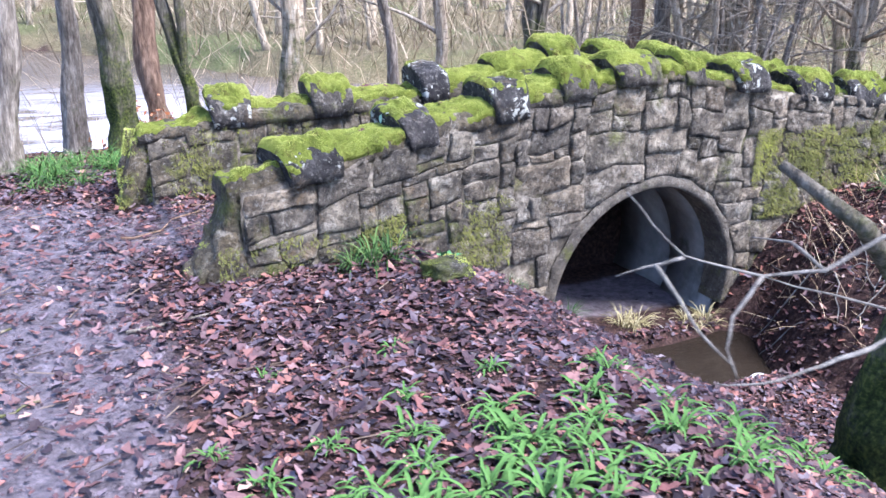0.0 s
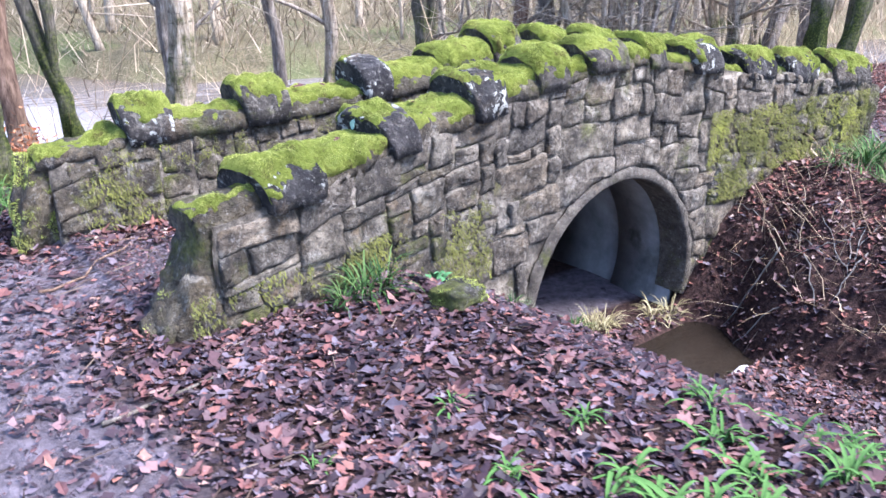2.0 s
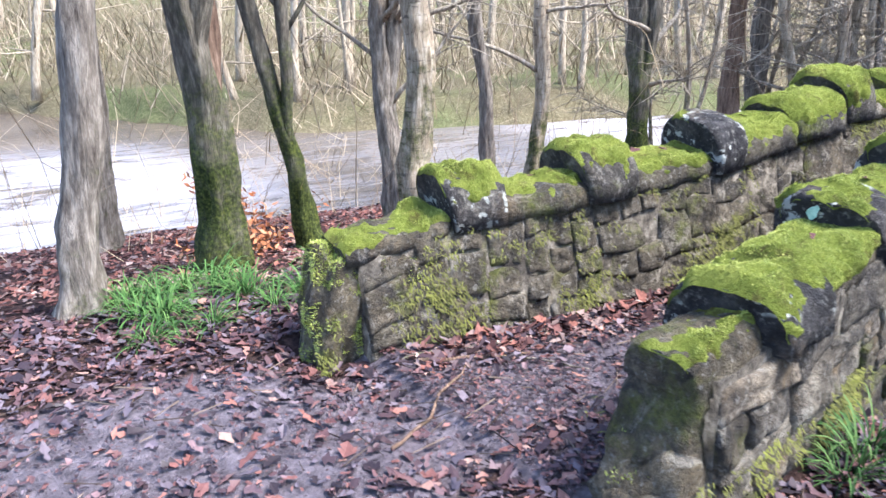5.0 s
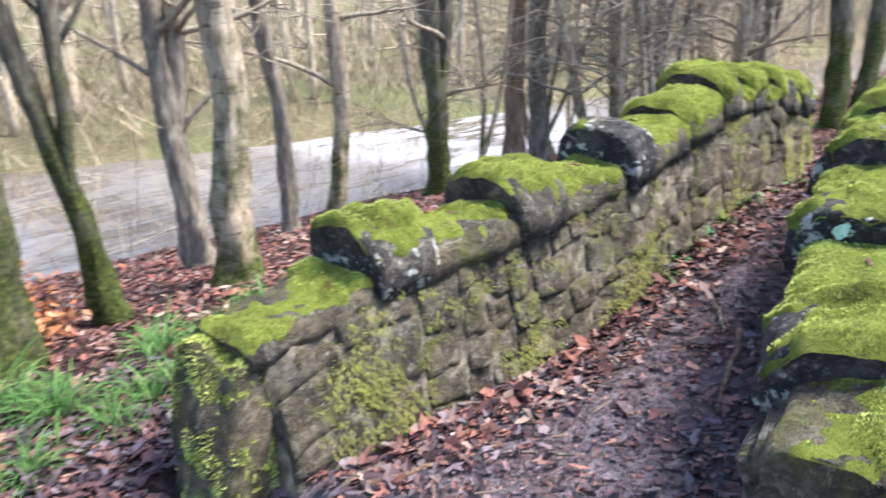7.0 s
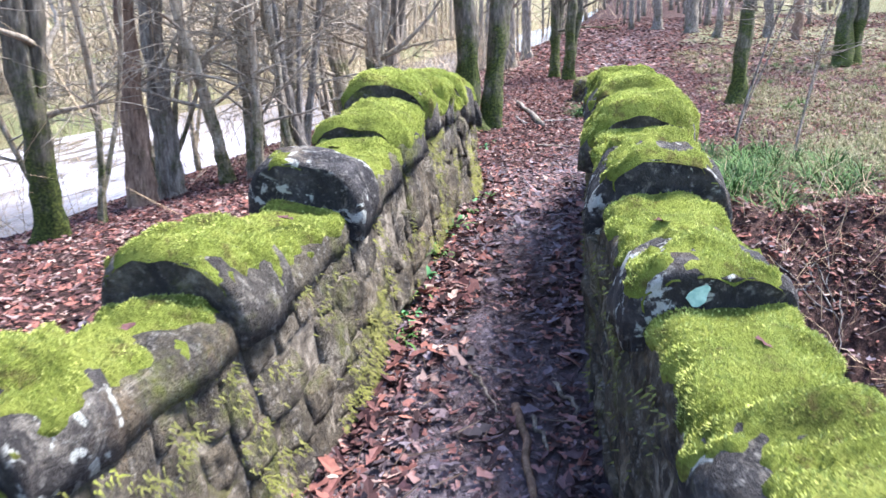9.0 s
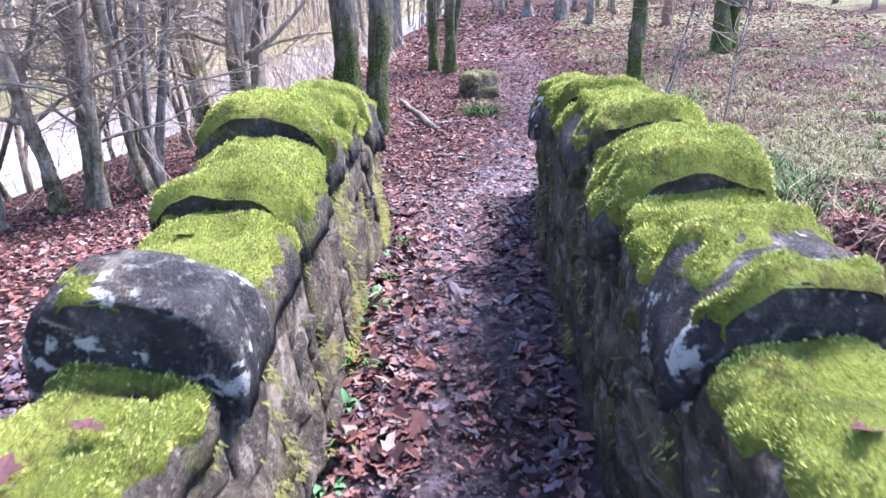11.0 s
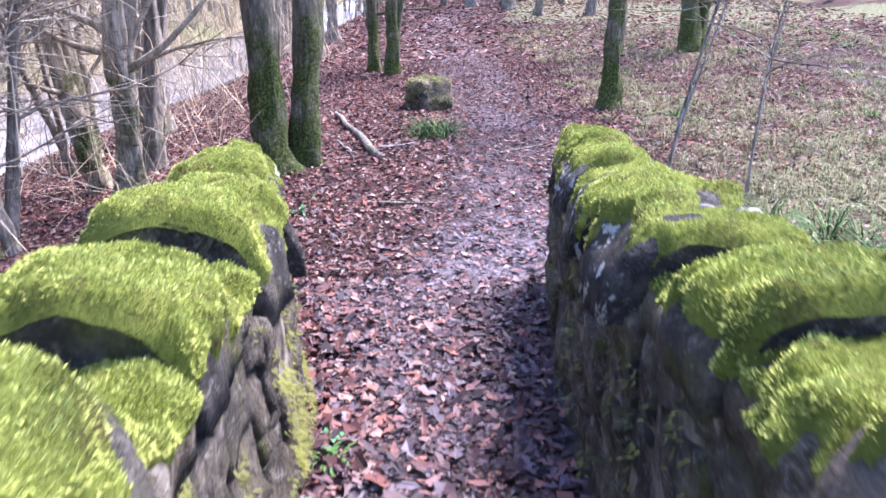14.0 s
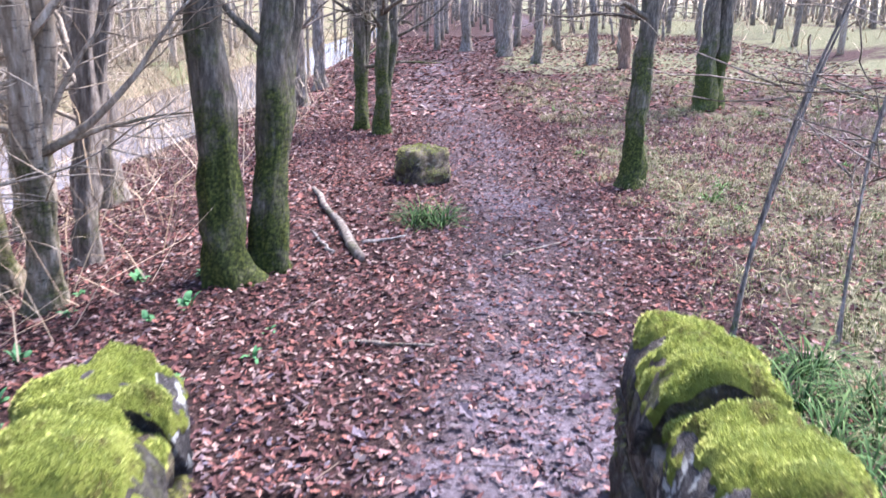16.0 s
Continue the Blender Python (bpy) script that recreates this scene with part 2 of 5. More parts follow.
def bark_material(name, low, mid, high, moss=0.3, birch=0.0):
    q = Mat(name, 0.9, 0.2)
    mapping = q.t.nodes.new("ShaderNodeMapping")
    mapping.inputs["Scale"].default_value = (1, 1, 0.22)
    q.link(q.co, mapping.inputs["Vector"])
    c = q.ramp(q.noise(26, 8, 0.7, mapping.outputs[0]), [(0.32, low), (0.5, mid), (0.68, high)])
    if birch:
        mapping2 = q.t.nodes.new("ShaderNodeMapping")
        mapping2.inputs["Scale"].default_value = (1, 1, 4)
        q.link(q.co, mapping2.inputs["Vector"])
        c = q.mix(q.math("MULTIPLY", q.step(q.noise(6, 5, 0.7, mapping2.outputs[0]), 0.55, 0.66), birch), c, (0.05, 0.04, 0.035))
    g = q.ramp(q.noise(40, 4), [(0.3, (0.012, 0.018, 0.006)), (0.5, (0.045, 0.06, 0.014)), (0.74, (0.16, 0.18, 0.036))])
    tc = q.t.nodes.new("ShaderNodeTexCoord")
    sep = q.t.nodes.new("ShaderNodeSeparateXYZ")
    q.link(tc.outputs["Object"], sep.inputs[0])
    foot = q.math("MULTIPLY", q.step(sep.outputs["Z"], 2.6, 0.0), 0.34 * min(1.0, moss * 1.6))
    c = q.mix(q.step(q.math("ADD", q.noise(3.2, 8, 0.75), foot), 0.76 - moss * 0.33, 1.02 - moss * 0.33), c, g)
    q.colour(c)
    q.bump(q.noise(30, 8, 0.7, mapping.outputs[0]), 1.0, 0.03)
    return q.m


B_GREY = bark_material("grey_bark", (0.06, 0.048, 0.038), (0.21, 0.18, 0.145), (0.45, 0.4, 0.33), 0.34)
B_MOSS = bark_material("mossy_bark", (0.04, 0.036, 0.03), (0.13, 0.112, 0.085), (0.3, 0.265, 0.205), 0.62)
B_PALE = bark_material("pale_birch_bark", (0.14, 0.105, 0.072), (0.38, 0.31, 0.22), (0.64, 0.56, 0.44), 0.48, 0.75)
B_RED = bark_material("reddish_bark", (0.08, 0.05, 0.036), (0.22, 0.145, 0.1), (0.4, 0.28, 0.2), 0.3)
# paler than the other barks: the far bank's bright haze is in this colour
B_FAR = bark_material("hazed_far_bark", (0.2, 0.165, 0.12), (0.4, 0.34, 0.25), (0.6, 0.52, 0.4), 0.2)
B_LIMB = bark_material("pale_limb_bark", (0.14, 0.115, 0.085), (0.34, 0.29, 0.22), (0.58, 0.52, 0.42), 0.25)
B_LICHEN = bark_material("pale_lichened_twig", (0.1, 0.095, 0.085), (0.23, 0.215, 0.19), (0.38, 0.36, 0.32), 0.1)

k = Mat("concrete_pipe", 0.75, 0.3)
c = k.ramp(k.noise(5, 8, 0.65), [(0.3, (0.16, 0.17, 0.165)), (0.7, (0.33, 0.34, 0.33))])
c = k.mix(k.step(k.noise(1.8, 6), 0.55, 0.7), c, (0.09, 0.1, 0.09))
k.colour(c)
k.bump(k.noise(50, 6), 0.3, 0.01)
M_PIPE = k.m

def water_material(name, foam_sheen):
    q = Mat(name, 0.12, 0.5)
    q.b.inputs["IOR"].default_value = 1.33
    mp = q.t.nodes.new("ShaderNodeMapping")
    mp.inputs["Scale"].default_value = (0.3, 1.1, 1)
    mp.inputs["Rotation"].default_value = (0, 0, 0.12)
    q.link(q.co, mp.inputs["Vector"])
    c = q.ramp(q.noise(0.6, 4), [(0.3, (0.07, 0.055, 0.038)), (0.7, (0.15, 0.12, 0.085))] if foam_sheen else [(0.3, (0.012, 0.009, 0.007)), (0.7, (0.028, 0.022, 0.016))])
    if foam_sheen:
        # pale streaks: some rapids foam, mostly the sky's reflection put into the colour
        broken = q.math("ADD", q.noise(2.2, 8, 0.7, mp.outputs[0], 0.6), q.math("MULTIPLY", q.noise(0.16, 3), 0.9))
        f = q.math("MULTIPLY", q.step(broken, 1.0 - foam_sheen * 0.25, 1.3 - foam_sheen * 0.25), q.math("MULTIPLY", q.math("ADD", 0.2, q.math("MULTIPLY", 0.8, q.math("MAXIMUM", q.step(q.axis("X"), 4.5, 1.0), q.math("MULTIPLY", q.step(q.axis("X"), 9.5, 12.0), q.step(q.axis("X"), 19.0, 15.0))))), q.math("MULTIPLY", q.step(q.axis("X"), 30.0, 17.0), q.step(q.axis("Y"), 23.0, 17.0))))
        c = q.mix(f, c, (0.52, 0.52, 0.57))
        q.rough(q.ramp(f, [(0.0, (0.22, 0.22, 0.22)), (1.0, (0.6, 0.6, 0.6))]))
    q.colour(c)
    q.bump(q.noise(4, 5, 0.6, mp.outputs[0]), 1.0, 0.12 if foam_sheen else 0.03)
    return q.m


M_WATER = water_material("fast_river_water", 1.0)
M_STREAM = water_material("still_stream_water", 0.0)

k = Mat("white_foam", 0.7, 0.3)
k.colour(k.ramp(k.noise(20, 4), [(0.3, (0.6, 0.6, 0.6)), (0.7, (0.85, 0.85, 0.85))]))
M_WHITE = k.m


# ---- helpers for building ----
def mesh(name, verts, faces, mat, parent=None, label="", smooth=True):
    me = bpy.data.meshes.new(name)
    me.from_pydata([tuple(v) for v in verts], [], [tuple(f) for f in faces])
    me.materials.append(mat)
    if smooth:
        me.polygons.foreach_set("use_smooth", [True] * len(me.polygons))
    me.update()
    ob = new(name, me)
    if parent:
        ob.parent = parent
    if label:
        ob["label"] = label
    return ob


def tri_soup(name, verts, faces, mat, parent=None, smooth=False):
    """A large mesh from numpy arrays; all faces have one count of corners."""
    verts, faces = np.asarray(verts, dtype=np.float32), np.asarray(faces, dtype=np.int32)
    me = bpy.data.meshes.new(name)
    n, c = faces.shape
    me.vertices.add(len(verts))
    me.vertices.foreach_set("co", verts.ravel())
    me.loops.add(n * c)
    me.loops.foreach_set("vertex_index", faces.ravel())
    me.polygons.add(n)
    me.polygons.foreach_set("loop_start", np.arange(0, n * c, c, dtype=np.int32))
    me.polygons.foreach_set("use_smooth", np.full(n, smooth))
    me.update(calc_edges=True)
    me.materials.append(mat)
    ob = new(name, me)
    if parent:
        ob.parent = parent
    return ob


RNG = np.random.default_rng(7)
WAVES = [(RNG.normal(size=2), RNG.uniform(0, 6.28)) for _ in range(40)]


def ripple(x, y, scale, first=0, count=8):
    """Smooth uneven relief of about -1 to 1."""
    z = 0
    for (d, p) in WAVES[first:first + count]:
        z = z + np.sin((x * d[0] + y * d[1]) * scale + p)
    return z / count * 1.6


def smooth01(u):
    u = np.clip(u, 0, 1)
    return u * u * (3 - 2 * u)


# ---- the lie of the land ----
WATER_Z = -1.5
STREAM_Z = -1.2


def river_near(x):
    return np.interp(x, [-60, 0, 5, 11, 15, 23, 40, 80], [16, 14.2, 13.4, 13.2, 12.8, 11.7, 10.5, 8])


def river_far(x):
    return np.interp(x, [-60, 0, 3, 6, 10, 15, 28, 80], [36, 29, 24.5, 20, 18.4, 17, 15, 12])


def path_z(x):
    return np.interp(x, [-3, 0.3, 1, 2, 2.5, 3.2, 4, 4.6, 5.5, 6.4, 7.4, 8, 9.2], [0.02, 0, 0, 0, 0.03, 0.12, 0.19, 0.18, 0.06, -0.03, -0.14, -0.19, -0.21])


def ground_z(x, y, rough=True):
    x, y = np.asarray(x, float), np.asarray(y, float)
    base = np.interp(x, [-60, -20, -2, 0, 1, 6, 7, 8, 10, 13, 16, 25, 40, 60, 100], [3, 0.5, 0.03, 0, 0, -0.05, -0.12, -0.19, -0.23, -0.28, -0.3, -0.25, 0.0, 0.8, 7])
    base = base + np.clip(3.4 - y, 0, 4.5) * 0.095 * np.clip((4.5 - x) / 2, 0, 1)
    base = base + np.clip(4.2 - y, 0, 30) * 0.025 * np.clip((x - 6) / 3, 0, 1)
    base = base + np.clip(-6 - y, 0, 60) * 0.12
    # bank down to the river, and the far side
    near, far = river_near(x), river_far(x)
    u = np.clip((y - 7.4) / (near - 7.4), 0, 1)
    z = base + (-1.75 - base) * (0.72 * u + 0.28 * u ** 5)
    v = y - far
    z = np.where(v > 0, -1.75 + 0.75 * smooth01(v / 1.2) + 0.05 * np.clip(v, 0, 200) + 0.09 * np.clip(v - 9, 0, 70), z)
    # stream
    xs = 4.07 + 0.13 * (4.9 - y)
    d = x - xs
    bed = 0.2 * smooth01((4.25 - y) / 0.5) + 0.16 * smooth01((y - 4.6) / 0.25)
    back = 0.3 * smooth01((y - 4.05) / 0.6)
    cut = np.interp(np.where(d > 0.45, np.maximum(0.45, d - back), d), [-3.2, -2.1, -1.5, -0.95, -0.6, 0.5, 0.72, 1.04, 1.3, 1.9, 2.8], [0.6, -0.06, -0.33, -0.72, -1.26, -1.3, -1.0, -0.5, -0.28, 0.03, 0.7])
    cut = np.where(cut < -0.9, cut + bed, cut)
    z = np.where(y < 4.98, np.minimum(z, cut), z)
    band = (y >= 4.98) & (y < 6.4)
    z = np.where(band & (np.abs(x - 4.05) < 1.0), -1.15 + 0.2 * np.clip((4.1 - x), 0, 1), z)
    inner = (y > 4.9) & (y < 6.5) & (np.abs(x - 4.05) >= 1.0)
    z = np.where(inner & (x > 0.3) & (x < 7.6), np.minimum(z, path_z(x) - 0.03), z)
    if rough:
        far_w = np.clip(1 + (np.hypot(x - 4, y - 5) - 10) / 15, 1, 8)
        z = z + 0.022 * ripple(x, y, 2.6) + 0.009 * ripple(x, y, 8, 8) + 0.03 * far_w * ripple(x, y, 0.5, 16)
        steep = smooth01((d - 0.6) / 0.4) * smooth01((3.0 - d) / 0.8) * smooth01((4.9 - y) / 0.25)
        z = z + steep * (0.11 * ripple(x, y, 3.4, 16) + 0.05 * ripple(x, y, 9, 10))
    return z


def path_centre(x):
    """The line of the path past the bridge."""
    return np.interp(x, [-2, 0.3, 2, 4, 6, 8, 12, 16, 22, 28, 36, 50], [5.2, 5.55, 5.6, 5.65, 5.7, 5.35, 4.9, 5.1, 5.6, 5.7, 4.4, 1])


def mud_mask(x, y):
    m = np.exp(-((y - path_centre(x)) / np.interp(x, [0, 5, 8, 20], [0.5, 0.4, 0.65, 0.9])) ** 4) * (x > -1.5)
    x, y = x + 0.22 * ripple(x, y, 1.6, 4) + 0.06 * ripple(x, y, 6, 14), y + 0.25 * ripple(x, y, 1.4, 12)
    near = np.exp(-(((x + 1.35 - np.clip(y - 2, -4, 4) * 0.22) / 1.3) ** 4)) * smooth01((6.2 - y) / 0.6)
    near = np.maximum(near, smooth01((0.75 - x - np.clip(2.6 - y, 0, 3) * 0.1) / 0.9) * smooth01((6.6 - y) / 0.5))
    return np.clip(np.maximum(m * np.interp(x, [6, 9], [1, 0.45]), near * smooth01((x + 4.2) / 1.5)), 0, 1)


def grass_mask(x, y):
    right = np.interp(x, [7.2, 8.6, 12.5, 14.5, 23, 26, 90], [0, 0.75, 0.75, 0.5, 0.5, 0.9, 0.9]) * smooth01((path_centre(x) - 1.0 - y) / 0.8) * (0.8 + 0.45 * ripple(x, y, 1.1, 20))
    far = smooth01((y - river_far(x) + 1) / 1.5) * 1.0
    return np.clip(np.maximum(right, far), 0, 1)


def spaced(lo, hi, step, end_lo, end_hi):
    mid = list(np.arange(lo, hi, step))
    a, g, s = [], lo, step
    while g > end_lo:
        s *= 1.12
        g -= s
        a.append(g)
    b, g, s = [], mid[-1], step
    while g < end_hi:
        s *= 1.07
        g += s
        b.append(g)
    return np.array(a[::-1] + mid + b)


GX, GY = spaced(-2.5, 9.5, 0.075, -900, 900), spaced(0.0, 8.5, 0.075, -900, 900)
XX, YY = np.meshgrid(GX, GY, indexing="ij")
ZZ = ground_z(XX, YY)
nx, ny = len(GX), len(GY)
idx = np.arange(nx * ny).reshape(nx, ny)
quads = np.stack([idx[:-1, :-1], idx[1:, :-1], idx[1:, 1:], idx[:-1, 1:]], -1).reshape(-1, 4)
ground = tri_soup("ground", np.stack([XX, YY, ZZ], -1).reshape(-1, 3), quads, M_SOIL, smooth=True)
tagged(ground, "damp woodland soil with trodden mud and leaf mould", "ground", kind="structure")
lay = ground.data.color_attributes.new("cover", "FLOAT_COLOR", "POINT")
cov = np.stack([mud_mask(XX, YY), grass_mask(XX, YY), np.zeros_like(XX), np.ones_like(XX)], -1).astype(np.float32)
lay.data.foreach_set("color", cov.ravel())


def sheet(name, x0, x1, y0, y1, z, mat, label):
    return tagged(mesh(name, [(x0, y0, z), (x1, y0, z), (x1, y1, z), (x0, y1, z)], [(0, 1, 2, 3)], mat), label, "water", kind="structure")


sheet("river_water", -150, 150, 9.0, 40, WATER_Z, M_WATER, "rippling river water, foam and sky reflection painted pale into its colour")
sheet("stream_water", 2.6, 7.5, -8, 7.0, STREAM_Z, M_STREAM, "shallow muddy stream water under the arch")

# ---- the bridge ----
bridge = tagged(new("stone_footbridge"), "old humped rubble-stone footbridge with mossy parapets over a stream", "bridge")
ARCH_X, ARCH_Z, ARCH_R = 4.07, -0.80, 0.91
T = 0.36                                           # parapet thickness


def wall_top(x):
    return np.interp(x, [0.3, 0.7, 1.4, 2.1, 2.9, 3.6, 4.2, 4.8, 5.6, 6.3, 7.1, 7.5], [0.3, 0.46, 0.55, 0.65, 0.75, 0.87, 0.9, 0.8, 0.68, 0.6, 0.5, 0.42])


def left_top(x):
    return np.interp(x, [0.2, 0.6, 1.0, 1.7, 2.8, 3.3, 3.8, 4.1, 4.9, 5.5, 6.2, 6.95], [0.3, 0.45, 0.53, 0.57, 0.64, 0.7, 0.78, 0.79, 0.74, 0.6, 0.52, 0.44])


def right_line(x):
    return np.interp(x, [0.4, 1.14, 1.45, 2.1, 2.9, 4.3, 5.2, 5.9, 7.35], [4.35, 4.45, 4.52, 4.68, 4.81, 4.91, 4.93, 4.90, 4.77]) + T / 2


def left_line(x):
    return np.interp(x, [0.1, 0.68, 1.06, 1.73, 2.63, 3.7, 4.4, 5.5, 6.2, 7.0], [6.17, 6.13, 6.10, 6.03, 6.0, 6.04, 6.08, 6.12, 6.3, 6.46]) + T / 2


class Parapet:
    def __init__(self, line, top, x0, x1, batter):
        self.line, self.top, self.x0, self.x1, self.batter = line, top, x0, x1, batter

    def turn(self, x):
        return math.atan2(float(self.line(x + 0.15) - self.line(x - 0.15)), 0.3)

    def at(self, x, off, z):
        """off: metres across, plus towards +y; the path side of the left parapet leans out below."""
        a = self.turn(x)
        side = 1 if off > 0 else -1
        if self.batter and side == self.batter and abs(off) > 0.1:
            low = max(0.0, float(self.top(x)) - z)
            off += side * min(low, 0.8) * 0.22 * float(np.interp(x, [0, 4, 6], [1, 0.6, 0.3]))
        return Vector((x - off * math.sin(a), float(self.line(x)) + off * math.cos(a), z))


RIGHT, LEFT = Parapet(right_line, wall_top, 0.86, 7.25, 0), Parapet(left_line, left_top, 0.6, 6.95, -1)


def core(name, wall, low):
    """The mortared body of a parapet and spandrel, open under the arch."""
    xs = sorted(set(list(np.arange(wall.x0, wall.x1, 0.12)) + [wall.x1] + list(np.linspace(ARCH_X - ARCH_R - 0.05, ARCH_X + ARCH_R + 0.05, 43))))
    nz, vs, fs = 9, [], []
    for x in xs:
        top = float(wall.top(x)) + 0.02
        bot = low
        if abs(x - ARCH_X) < ARCH_R + 0.049:
            bot = ARCH_Z + math.sqrt((ARCH_R + 0.05) ** 2 - (x - ARCH_X) ** 2)
        for off in (-T / 2 + 0.019, T / 2 - 0.017):
            for j in range(nz):
                vs.append(wall.at(x, off, bot + (top - bot) * j / (nz - 1)))
    w = 2 * nz
    for i in range(len(xs) - 1):
        a, b = i * w, (i + 1) * w
        for j in range(nz - 1):
            fs += [(a + j, b + j, b + j + 1, a + j + 1), (a + nz + j, a + nz + j + 1, b + nz + j + 1, b + nz + j)]
        fs += [(a + nz - 1, b + nz - 1, b + w - 1, a + w - 1), (a, a + nz, b + nz, b)]
    for a, flip in ((0, 0), ((len(xs) - 1) * w, 1)):
        for j in range(nz - 1):
            f = (a + j, a + j + 1, a + nz + j + 1, a + nz + j)
            fs.append(f[::-1] if flip else f)
    return mesh(name, vs, fs, M_MORTAR, bridge)


right_parapet = core("right_parapet", RIGHT, -1.6)
left_parapet = core("left_parapet", LEFT, -1.6)

# the trodden deck between the parapets
vs, fs = [], []
dx = np.arange(0.52, 7.44, 0.07)
for x in dx:
    y0, y1 = float(right_line(np.clip(x, 0.6, 7.3))) + 0.05, float(left_line(np.clip(x, 0.3, 6.9))) - 0.05
    for j in range(15):
        y = y0 + (y1 - y0) * j / 14
        edge = max(0.0, 0.64 - x, x - 7.28)
        side = (abs(j - 7) / 7) ** 4 * 0.05
        vs.append((x, y, float(path_z(x)) + 0.02 + side - edge * 0.7 + 0.012 * float(ripple(x, y, 7, 8)) + 0.008 * float(ripple(x, y, 19, 20))))
for i in range(len(dx) - 1):
    for j in range(14):
        a = i * 15 + j
        fs.append((a, a + 15, a + 16, a + 1))
deck = mesh("deck", vs, fs, M_SOIL, bridge, "trodden muddy deck strewn with leaves")
lay = deck.data.color_attributes.new("cover", "FLOAT_COLOR", "POINT")
lay.data.foreach_set("color", np.array([(np.interp(v[0], [0.6, 2.2], [0.95, 0.5]), 0, 0, 1) for v in vs], np.float32).ravel())

# the round concrete pipe that carries the stream, in two lengths with a joint
def pipe(name, y0, y1, more=0.0):
    vs, fs, n = [], [], 40
    for r in (ARCH_R - 0.02 + more, ARCH_R + 0.05 + more):
        for y in (y0, y1):
            for i in range(n):
                a = 2 * math.pi * i / n
                vs.append((ARCH_X + r * math.cos(a), y, ARCH_Z + r * math.sin(a)))
    for i in range(n):
        j = (i + 1) % n
        fs += [(i, j, n + j, n + i), (2 * n + i, 3 * n + i, 3 * n + j, 2 * n + j), (i, 2 * n + i, 2 * n + j, j), (n + i, n + j, 3 * n + j, 3 * n + i)]
    return mesh(name, vs, fs, M_PIPE, bridge, "grey concrete pipe length")


pipe("pipe_section", 5.02, 5.62)
pipe("pipe_section", 5.6, 6.5, 0.03)


def arch_ring():
    """A smooth mortar band round the mouth of the arch."""
    vs, fs, n = [], [], 44
    for i in range(n + 1):
        a = math.pi * (1.08 - 1.16 * i / n)
        for r, d in ((ARCH_R - 0.03, 0.24), (ARCH_R - 0.03, -0.012), (ARCH_R - 0.015, -0.026), (ARCH_R + 0.035, -0.024), (ARCH_R + 0.06, 0.01)):
            r2 = r + 0.012 * math.sin(i * 1.7) * (r > ARCH_R)
            x = ARCH_X + r2 * math.cos(a)
            p = RIGHT.at(x, -T / 2 + d, ARCH_Z + r2 * math.sin(a))
            vs.append(p)
    for i in range(n):
        for j in range(4):
            a = i * 5 + j
            fs.append((a, a + 5, a + 6, a + 1))
    return mesh("arch_ring", vs, fs, M_RING, bridge, "smooth mortared arch ring")


arch_ring()


